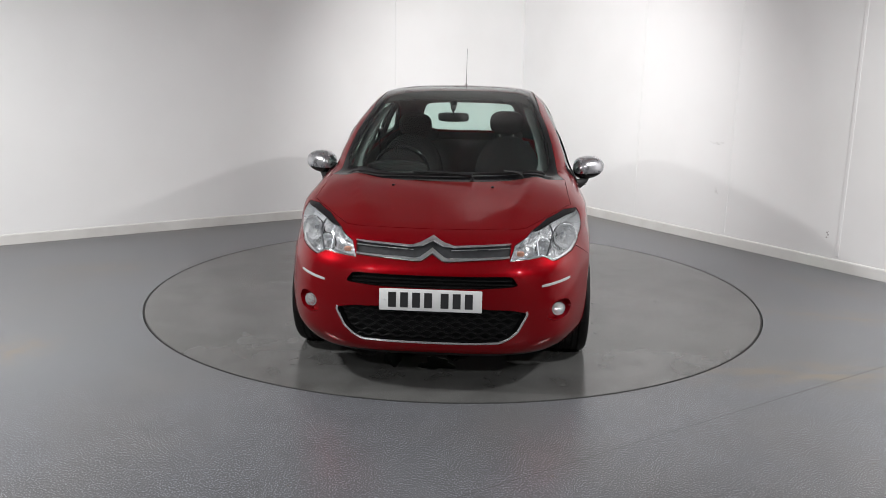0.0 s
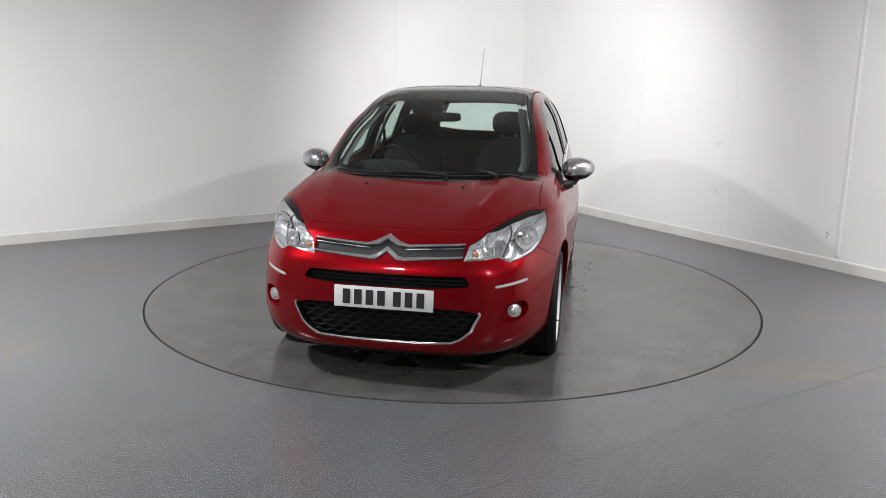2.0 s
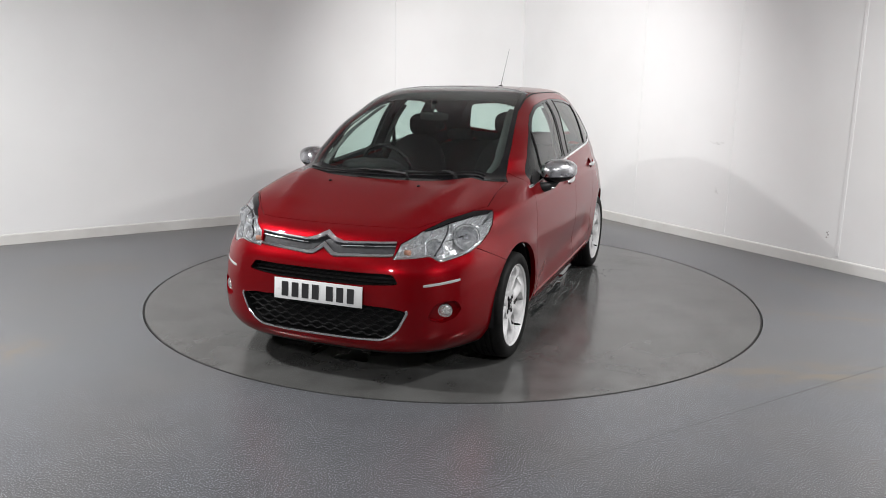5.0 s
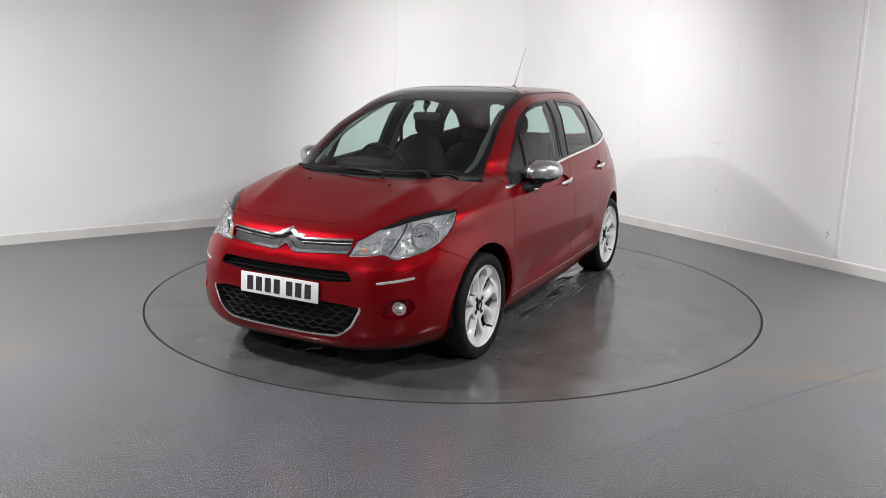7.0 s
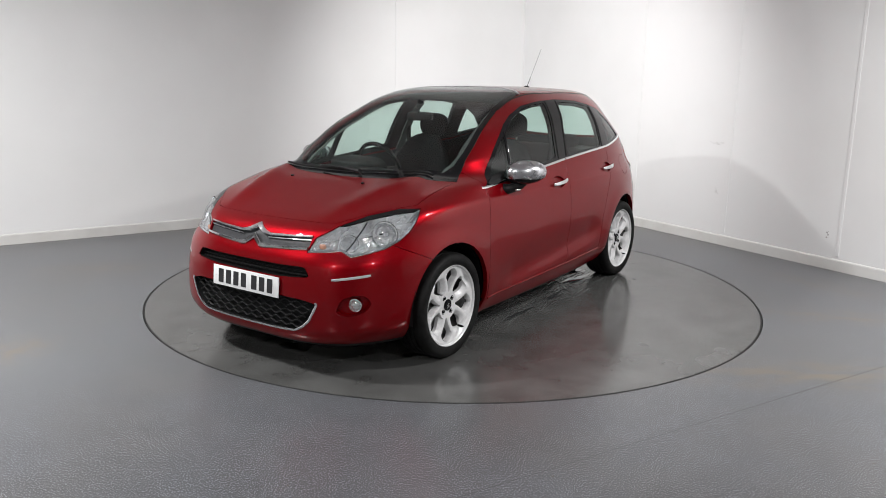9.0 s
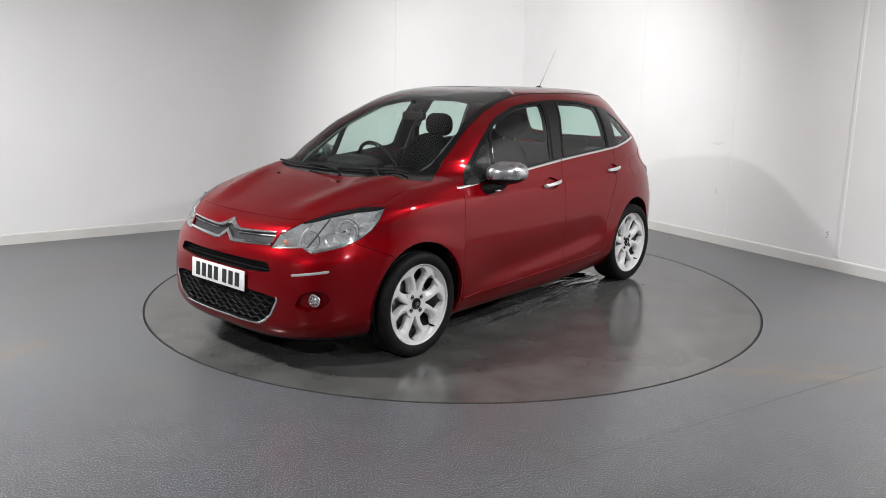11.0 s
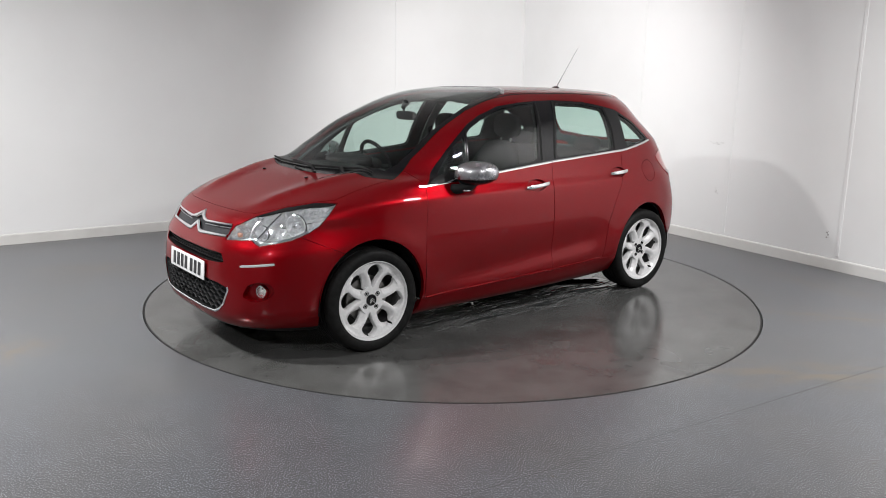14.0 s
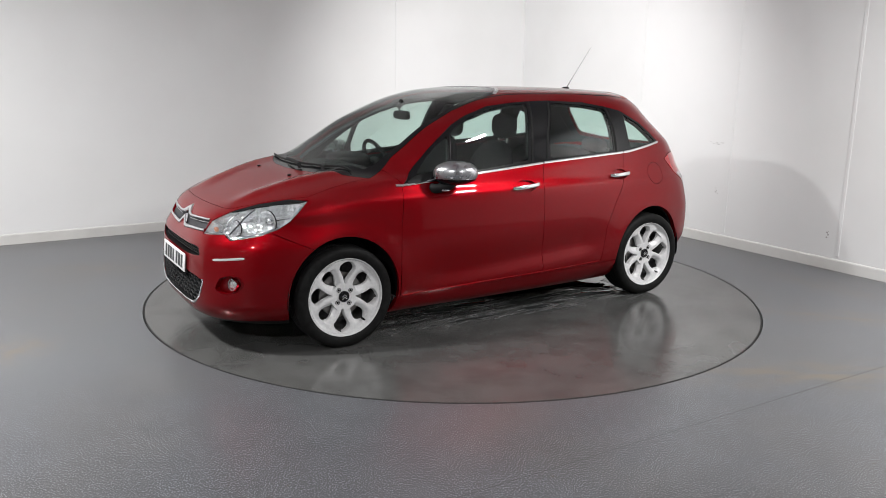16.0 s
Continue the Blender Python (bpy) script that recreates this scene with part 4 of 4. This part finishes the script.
    box(bm, (-.012, 0, -.004), (.018, .40, .10), m, .003, 1)
    box(bm, (-.004, 0, -.058), (.010, .16, .012), m, .002, 1)
    part("plate_holder", bm, PLASTIC, plate)
    y = -.219
    for i in range(7):
        bm = bmesh.new()
        box(bm, (.0042, y + .025, 0), (.0022, .040, .077), m, .0006, 1)
        bmesh.ops.recalc_face_normals(bm, faces=bm.faces[:])
        part("plate_bar", bm, INK, plate)
        y += .061 + (.022 if i == 3 else 0)
    for y in (-.235, .235):
        bm = bmesh.new()
        blob(bm, (.004, y, .0), (.002, .004, .004), 2, 8, m)
        part("plate_screw", bm, PLATE, plate)
    panel("nose_liner", ["none", "upper_grille", "air_slot", "lower_grille", "headlight", "headlight_brow", "fog_recess", "fender"], PLASTIC, car, "dark space behind the bumper", keep=lambda c: c.x > 1.0 and c.z < .90, push=.10, gap=0, rim=.001)


nose_parts()


# ---------------------------------------------------------------- flanks
def mirror(s, door):
    """Door mirror: sheared, tapered shell with a chrome cap over a black body, on a short stalk."""
    c = (.515, .897 * s, 1.006)

    def lean(p):
        k = p.y * s / .103
        p = Vector((p.x * (1 - .16 * k) - .030 * k, p.y, p.z * (1 - .14 * k) + .006 * k))
        p.x = max(p.x, -.085 - .030 * k)
        return p
    bm = bmesh.new()
    blob(bm, c, (.116, .100, .072), 2.4, 18, shape=lean)
    body = part("door_mirror", bm, GLOSS, door, "door mirror with a chrome cap and black underside")
    bm = bmesh.new()

    def shell(p):
        p = lean(p)
        p.z = max(p.z, -.030)
        return p
    blob(bm, c, (.119, .103, .075), 2.4, 20, shape=shell)
    part("mirror_cap", bm, SATIN, body, "satin chrome mirror cap")
    bm = bmesh.new()
    blob(bm, (c[0] - .090, c[1], c[2]), (.004, .080, .052), 3, 10)
    part("mirror_glass", bm, MIRROR, body)
    a = on_side(.640, .915, -.01, s)
    bm = bmesh.new()
    tube(bm, [a, a + Vector((-.012, .030 * s, .002)), (.560, .868 * s, .925), (.53, .888 * s, .955)], .030, 10, .8, taper=[1.1, 1.0, .95, .9])
    part("mirror_stalk", bm, PLASTIC, body)
    bm = bmesh.new()
    blob(bm, (.575, .868 * s, .905), (.032, .016, .010), 2.6, 10)
    part("mirror_lamp", bm, CHROME, body)
    bm = bmesh.new()
    ribbon(bm, path("side", [(.80, .955), (.64, .985), (.60, 1.0)], 8, s, .001), .028, .006, [.3, .6, .9, 1, 1, .9, .7, .3])
    part("mirror_foot", bm, PLASTIC, body)


def handle(door, a, b, s):
    """A bowed chrome pull between two feet."""
    bm = bmesh.new()
    p0, p1 = on_side(*a, 0, s), on_side(*b, 0, s)
    pts = []
    for i in range(15):
        t = i / 14
        p = p0.lerp(p1, t)
        pts.append((p + Vector((0, s * (.006 + .026 * math.sin(math.pi * t) ** .5), 0)), Vector((0, s, .15)).normalized()))
    ribbon(bm, pts, .0125, .009, [.6] + [.9] + [1.0] * 11 + [.9, .6])
    part("handle", bm, CHROME, door, "chrome door handle")


def flanks():
    for s, keep in ((1, LEFT), (-1, RIGHT)):
        fd, rd = DOORS[s]
        panel("handle_cup", ["handle_cup"], PAINT, fd, keep=keep, push=.014, gap=0, rim=-.013)
        panel("handle_cup", ["rear_handle_cup"], PAINT, rd, keep=keep, push=.014, gap=0, rim=-.013)
        handle(fd, (.050, .877), (-.176, .897), s)
        handle(rd, (-.816, .914), (-1.017, .926), s)
        mirror(s, fd)
        for door, pts in ((fd, [(.885, .941), (.838, .9395), (.60, .960), (.318, .982), (-.243, 1.025)]), (rd, [(-.252, 1.026), (-.60, 1.046), (-.907, 1.062), (-.990, 1.066)])):
            bm = bmesh.new()
            ribbon(bm, path("side", pts, 30, s, .0), .0075, .005)
            part("waist_strip", bm, CHROME, door, "chrome strip below the windows")
        bm = bmesh.new()
        ribbon(bm, path("side", [(-.995, 1.066), (-1.06, 1.071), (-1.25, 1.098), (-1.412, 1.123)], 20, s, .0), .0075, .005)
        part("waist_strip", bm, CHROME, car, "chrome strip below the windows")
        bm = bmesh.new()
        ribbon(bm, path("side", [(.496, .980), (.482, 1.05), (.459, 1.16), (.444, 1.240)], 12, s, .0), .006, .004)
        part("window_divider", bm, GLOSS, fd)
        for door, pts in ((fd, [(-.160, 1.035), (-.182, 1.16), (-.235, 1.418)]), (rd, [(-.285, 1.045), (-.33, 1.23), (-.40, 1.42)]), (rd, [(-.925, 1.068), (-.935, 1.225), (-.915, 1.378)])):
            bm = bmesh.new()
            ribbon(bm, path("side", pts, 14, s, .0), .008, .003)
            part("window_seal", bm, RUBBER, door)
        bm = bmesh.new()
        ribbon(bm, path("side", [(.862, .272), (.30, .283), (-.222, .294), (-.735, .311)], 40, s, -.002), .007, .008, None, .8)
        part("sill_edge", bm, PAINT, car)
        # white corner of the tail light
        bm = bmesh.new()
        ribbon(bm, path("side", [(-1.60, .885), (-1.66, .862), (-1.70, .85)], 6, s, .002), .018, .006, [.3, .8, 1, 1, 1, .8])
        part("reversing_light", bm, WHITE, car, "white lower lens of the tail light")


flanks()


# ---------------------------------------------------------------- roof, scuttle
def top_parts():
    bm = bmesh.new()
    half = [(-.014, .512), (-.10, .42), (-.165, .30), (-.195, .15), (-.205, 0)]
    ribbon(bm, path("top", half + [(a, -b) for a, b in half[::-1][1:]], 50, 1, -.001), .012, .004)
    part("roof_strip", bm, SATIN, car, "grey trim strip behind the glass roof")
    for s in (1, -1):
        bm = bmesh.new()
        ribbon(bm, path("top", [(.34, .563 * s), (.114, .540 * s), (-.10, .532 * s), (-.40, .532 * s), (-.90, .527 * s), (-1.22, .478 * s)], 40, 1, -.003), .007, .004)
        part("roof_seal", bm, RUBBER, car, "black roof seam strip")
        bm = bmesh.new()
        blob(bm, (0, 0, 0), (.011, .009, .006), 2.6, 8, Matrix.Translation(on_top(1.355, .284 * s, .004)))
        part("washer_jet", bm, PLASTIC, car, "black washer jet")
    foot = on_top(-1.07, -.014)
    bm = bmesh.new()
    blob(bm, (0, 0, .004), (.034, .018, .014), 2.3, 12, Matrix.Translation(foot))
    aer = part("antenna", bm, PLASTIC, car, "thin whip antenna leaning backwards")
    tip = Vector((-1.313, -.022, 1.815))
    bm = bmesh.new()
    tube(bm, [foot, foot.lerp(tip, .25), foot.lerp(tip, .27), foot.lerp(tip, .97), tip], .0027, 8, taper=[1.4, 1.1, .7, .6, .9])
    part("rod", bm, BARREL, aer)
    for a, b, piv in (((1.160, -.52), (1.178, .10), (1.235, .16)), ((1.178, .07), (1.075, .585), (1.20, .45))):
        bm = bmesh.new()
        pts = []
        for i in range(16):
            t = i / 15
            x, y = a[0] + (b[0] - a[0]) * t + .012 * math.sin(math.pi * t), a[1] + (b[1] - a[1]) * t
            co, no = meet("top", x, y)
            pts.append((co + no * .006, no))
        ribbon(bm, pts, .0055, .011, [.4] + [1.0] * 14 + [.4])
        w = part("wiper", bm, PLASTIC, car, "black windscreen wiper")
        bm = bmesh.new()
        k = pts[8][0] + pts[8][1] * .02
        tube(bm, [on_top(*piv, .005), on_top(*piv, .03), on_top(*piv, .03).lerp(k, .5) + Vector((0, 0, .006)), k], .009, 8, taper=[1.6, 1.4, .9, .6])
        part("wiper_arm", bm, PLASTIC, w)
    # tailgate lip spoiler
    bm = bmesh.new()
    pts = []
    for i in range(31):
        y = -.44 + .88 * i / 30
        co, no = meet("top", -1.335 + .10 * abs(y / .44) ** 3 , y)
        pts.append((co - Vector((0, 0, .006)), Vector((-.35, 0, 1)).normalized()))
    ribbon(bm, pts, .055, .008, [.4] + [1.0] * 29 + [.4], .6)
    part("spoiler", bm, PAINT, car)


top_parts()


# ---------------------------------------------------------------- cabin
def cabin():
    for s in (1, -1):
        tilt = Matrix.Translation((.02, .36 * s, .52)) @ Matrix.Rotation(radians(-17), 4, "Y")
        bm = bmesh.new()
        blob(bm, (0, 0, .32), (.075, .245, .335), 3.0, 16, tilt, lambda p: Vector((p.x + .25 * p.y * p.y, p.y * (1 - .25 * max(0, p.z / .335) ** 2), p.z)))
        seat = part("front_seat", bm, FABRIC, car, "dark grey fabric front seat with a headrest")
        bm = bmesh.new()
        blob(bm, (.26, .36 * s, .50), (.28, .25, .085), 3.0, 12)
        part("cushion", bm, FABRIC, seat)
        bm = bmesh.new()
        blob(bm, (-.225, .345 * s, 1.245 if s > 0 else 1.215), (.050, .125, .088), 2.8, 14)
        part("headrest", bm, FABRIC, seat)
        for d in (-.05, .05):
            bm = bmesh.new()
            tube(bm, [(-.205, .345 * s + d, 1.06), (-.222, .345 * s + d, 1.20)], .006, 8)
            part("headrest_post", bm, STEEL, seat)
    bm = bmesh.new()
    blob(bm, (-.98, 0, .78), (.09, .62, .27), 4, 16, None, lambda p: Vector((p.x - .28 * p.z, p.y, p.z)))
    bench = part("rear_bench", bm, FABRIC, car, "dark grey fabric rear bench")
    bm = bmesh.new()
    blob(bm, (-.72, 0, .50), (.27, .62, .10), 4, 12)
    part("cushion", bm, FABRIC, bench)
    for y in (-.36, .36):
        bm = bmesh.new()
        blob(bm, (-1.06, y, 1.085), (.05, .12, .055), 3, 12)
        part("headrest", bm, FABRIC, bench)
    # dashboard
    bm = bmesh.new()
    prof = [(1.10, .90), (1.06, .965), (.95, .992), (.78, .985), (.66, .955), (.60, .90), (.60, .80), (.68, .66), (.74, .55), (1.05, .55)]
    rows_ = []
    for i in range(25):
        y = -.70 + 1.40 * i / 24
        k = .24 * abs(y / .70) ** 2.6
        rows_.append([bm.verts.new((x - k * max(0, (x - .6) / .5), y, z - .03 * abs(y / .7) ** 3)) for x, z in prof])
    for a, b in zip(rows_, rows_[1:]):
        for i in range(len(prof)):
            j = (i + 1) % len(prof)
            bm.faces.new((a[i], a[j], b[j], b[i]))
    bm.faces.new(rows_[0])
    bm.faces.new(rows_[-1][::-1])
    bmesh.ops.recalc_face_normals(bm, faces=bm.faces[:])
    dash = part("dashboard", bm, TRIM, car, "dark plastic dashboard")
    bm = bmesh.new()
    blob(bm, (.66, -.36, .985), (.13, .20, .050), 2.8, 14)
    part("instrument_hood", bm, TRIM, dash)
    for y in (-.61, .61, -.09, .09):
        bm = bmesh.new()
        lathe(bm, [(.045, .0), (.045, .012), (.037, .014), (.034, .004), (.004, .002)], 20, "X", Matrix.Translation((.603, y, .87)) @ Matrix.Rotation(math.pi, 4, "Z"))
        part("air_vent", bm, SATIN, dash)
    # steering wheel
    m = Matrix.Translation((.415, -.36, .945)) @ Matrix.Rotation(radians(24), 4, "Y")
    bm = bmesh.new()
    rings = []
    for i in range(48):
        a = 2 * math.pi * i / 48
        rings.append([bm.verts.new(m @ Vector((.015 * math.sin(b), (.180 + .015 * math.cos(b)) * math.cos(a), (.180 + .015 * math.cos(b)) * math.sin(a)))) for b in [2 * math.pi * j / 10 for j in range(10)]])
    for i in range(48):
        for j in range(10):
            bm.faces.new((rings[i][j], rings[(i + 1) % 48][j], rings[(i + 1) % 48][(j + 1) % 10], rings[i][(j + 1) % 10]))
    bmesh.ops.recalc_face_normals(bm, faces=bm.faces[:])
    sw = part("steering_wheel", bm, GLOSS, car, "black three-spoke steering wheel")
    bm = bmesh.new()
    blob(bm, (.02, 0, -.01), (.035, .075, .065), 2.8, 12, m)
    part("hub", bm, TRIM, sw)
    for a in (0, 180, 270):
        bm = bmesh.new()
        d = Vector((0, math.cos(radians(a)), math.sin(radians(a))))
        tube(bm, [m @ (Vector((.015, 0, -.01)) + d * .05), m @ (d * .175)], .016, 8, .6)
        part("spoke", bm, SATIN if a == 270 else TRIM, sw)
    bm = bmesh.new()
    tube(bm, [m @ Vector((.03, 0, -.01)), Vector((.72, -.36, .86))], .04, 12)
    part("column", bm, TRIM, sw)
    # inside mirror
    bm = bmesh.new()
    blob(bm, (.405, -.012, 1.312), (.020, .105, .031), 4, 14)
    im = part("inside_mirror", bm, PLASTIC, car, "black inside rear-view mirror")
    bm = bmesh.new()
    tube(bm, [(.415, -.012, 1.33), (.43, -.012, 1.365), on_top(.40, -.012, -.005)], .016, 8, taper=[.8, 1, 1.6])
    part("stem", bm, PLASTIC, im)
    # linings
    panel("roof_blind", ["windscreen"], TRIM, car, "dark closed blind under the glass roof", keep=lambda c: c.x < .23, push=.04, gap=0, rim=.008)
    panel("headliner", ["roof"], TRIM, car, push=.045, gap=0, rim=.004)
    panel("tailgate_lining", ["tailgate"], TRIM, car, push=.045, gap=0, rim=.004)
    for s, keep in ((1, LEFT), (-1, RIGHT)):
        fd, rd = DOORS[s]
        panel("door_lining", ["front_door", "handle_cup"], TRIM, fd, keep=keep, push=.075, gap=-.01, rim=.004)
        panel("door_lining", ["rear_door", "rear_handle_cup"], TRIM, rd, keep=keep, push=.075, gap=-.01, rim=.004)
        panel("side_lining", ["none", "fuel_flap"], TRIM, car, keep=lambda c: c.x <= 1.0 and keep(c), push=.045, gap=0, rim=.004)
        panel("pillar_lining", ["window_frame"], TRIM, car, keep=lambda c: keep(c) and c.x < .25, push=.030, gap=-.004, rim=.003)
        bm = bmesh.new()
        ribbon(bm, path("top", [(.98, .605 * s), (.826, .615 * s), (.599, .578 * s), (.40, .540 * s), (.24, .515 * s)], 18, 1, -.075), .032, .012)
        part("pillar_trim", bm, PALE, car, "pale grey windscreen pillar trim")
        bm = bmesh.new()
        ribbon(bm, path("side", [(-.235, .98), (-.265, 1.15), (-.32, 1.40)], 14, s, -.075), .040, .012)
        part("pillar_trim", bm, PALE, car, "pale grey door pillar trim")
        bm = bmesh.new()
        ribbon(bm, [(Vector((-.30 + .05 * t, (.655 - .05 * t) * s, 1.33 - .55 * t)), Vector((.2, -s, 0)).normalized()) for t in [i / 8 for i in range(9)]], .022, .002)
        part("seat_belt", bm, FABRIC, car, "grey seat belt webbing")
    bm = bmesh.new()
    box(bm, (-1.36, 0, 1.0), (.42, 1.10, .02), None, .006, 1)
    part("parcel_shelf", bm, TRIM, car, "dark parcel shelf")
    bm = bmesh.new()
    box(bm, (0.72, 0, .235), (2.10, 1.10, .07), None, .02, 2)
    box(bm, (-1.05, 0, .40), (1.46, 1.10, .10), None, .02, 2)
    box(bm, (.15, 0, .27), (1.15, 1.52, .05), None, .02, 2)
    bmesh.ops.recalc_face_normals(bm, faces=bm.faces[:])
    part("underbody", bm, PLASTIC, car, "dark underside of the car")


cabin()


# ---------------------------------------------------------------- wet turntable, marks
def puddle():
    """Flat irregular films of water beside and below the car, drawn out along it."""
    rnd = random.Random(5)
    bm = bmesh.new()

    def film(x, y, a, b, turn, n, high=.0012):
        """One patch: a rounded edge round a nearly level middle."""
        ph = rnd.uniform(0, 6.3)
        edge = min(.35, .006 / b) if b > .01 else .55
        rings = [[], [], []]
        for i in range(n):
            t = 2 * math.pi * i / n
            k = 1 + .22 * math.sin(3 * t + ph) + .14 * math.sin(5 * t + 2 * ph) + rnd.uniform(-.08, .08)
            for ring, f, z in zip(rings, (1.0, 1 - edge * .5, 1 - edge), (.0002, .75, 1.0)):
                p = Matrix.Rotation(turn, 2) @ Vector((a * k * f * math.cos(t), b * k * f * math.sin(t)))
                ring.append(bm.verts.new((x + p.x, y + p.y, .0006 + high * z)))
        for r0, r1 in zip(rings, rings[1:]):
            for i in range(n):
                j = (i + 1) % n
                bm.faces.new((r0[i], r0[j], r1[j], r1[i]))
        bm.faces.new(rings[-1])
    for x, y, a, b in ((-.85, .20, .30, .10), (-.40, .33, .34, .06), (-1.02, .46, .16, .07), (-.62, .50, .22, .03), (.05, .42, .30, .035), (.42, .50, .17, .028), (-.25, .10, .30, .05), (1.35, .1, .16, .07), (1.55, -.25, .12, .05), (1.62, 0.0, .10, .09), (-1.02, .30, .30, .20), (-.55, .30, .42, .10), (.30, .45, .30, .05), (-.9, .62, .26, .05), (-.35, .70, .22, .03), (.25, .72, .2, .02)):
        film(x, y, a, b, rnd.uniform(-.12, .12), 40)
    for i in range(230):
        x = rnd.uniform(-1.15, .95)
        y = .40 + .42 * rnd.random() - .10 * x
        a = rnd.uniform(.006, .10) ** 1.0
        film(x, y, a, rnd.uniform(.002, .006), rnd.gauss(.10, .10), 14, .0034)
    for i in range(160):
        r = rnd.uniform(.0015, .007)
        film(rnd.uniform(-1.25, 1.0), rnd.uniform(.30, 1.0), r * rnd.uniform(1, 2), r, rnd.uniform(0, 3), 8, .0035)
    bm.normal_update()
    for f in bm.faces:
        if f.normal.z < 0:
            f.normal_flip()
    return tagged(new("puddle", mesh_of(bm, "puddle", WATER)), "thin water streaks and drops on the turntable", "water", kind="stuff")


water = puddle()


def marks():
    dirt = material("dirt", (.10, .085, .07), .7)
    dark = material("scuff", (.40, .39, .38), .7)
    seam = material("seam", (.07, .07, .072), .6)
    for a, b in (((.081, -3.095), (2.491, -1.568)), ((2.491, -1.568), (6.2, .78)), ((.081, -3.095), (-1.6, -4.16))):
        bm = bmesh.new()
        p, q = Vector((*a, .0006)), Vector((*b, .0006))
        d = (q - p).normalized()
        w = Vector((-d.y, d.x, 0)) * .0022
        bm.faces.new([bm.verts.new(v) for v in (p - w, q - w, q + w, p + w)])
        tagged(new("floor_seam", mesh_of(bm, "floor_seam", seam, False)), "fine dark seam in the vinyl floor", "seam", kind="structure")
    # scuffs on the stained wall
    rnd = random.Random(3)
    for k, z, n, spread, big in ((3.18, .50, 7, .05, .006), (4.38, .30, 6, .03, .008), (3.12, .98, 10, .10, .003)):
        bm = bmesh.new()
        for i in range(n):
            p = CORNER + ALONG_R * (k + rnd.uniform(-spread, spread) * (.4 if big > .004 else 1)) + ALONG_L * .0015
            h = z + rnd.uniform(-spread, spread) * (1 if big > .004 else .12)
            r = big * rnd.uniform(.4, 1)
            bm.faces.new([bm.verts.new(p + ALONG_R * r * math.cos(t) * (1 if big > .004 else 5) + Vector((0, 0, h + r * math.sin(t)))) for t in [2 * math.pi * j / 8 for j in range(8)]])
        tagged(new("wall_scuff", mesh_of(bm, "wall_scuff", dark, False)), "small dark scuff marks on the white wall", "scuff", kind="stuff")
    bm = bmesh.new()
    for i in range(90):
        a, b = rnd.uniform(.5, 8), rnd.uniform(.5, 9)
        p = plan(a, b, .0008)
        if p.xy.length < 2.3:
            continue
        r = rnd.uniform(.002, .007)
        bm.faces.new([bm.verts.new(p + Vector((r * math.cos(t) * rnd.uniform(.6, 2), r * math.sin(t), 0))) for t in [2 * math.pi * j / 7 for j in range(7)]])
    tagged(new("floor_dirt", mesh_of(bm, "floor_dirt", dirt, False)), "scattered specks of dirt on the floor", "dirt", kind="stuff")


marks()
BODY.free()


# ---------------------------------------------------------------- what moves
def motions():
    off = Vector((0.0507, 0.0359, 0))
    car_rows, table_rows = [], []
    for k in range(17):
        t = float(k)
        a = -93.97 - 3.3584 * t
        p = Matrix.Rotation(radians(a), 3, "Z") @ off
        car_rows.append((t, pose(p.x, p.y, 0.0, 0, 0, a)))
        table_rows.append((t, pose(0, 0, 0, 0, 0, a)))
    walk(car, car_rows)
    walk(table, table_rows)
    walk(water, car_rows)


motions()
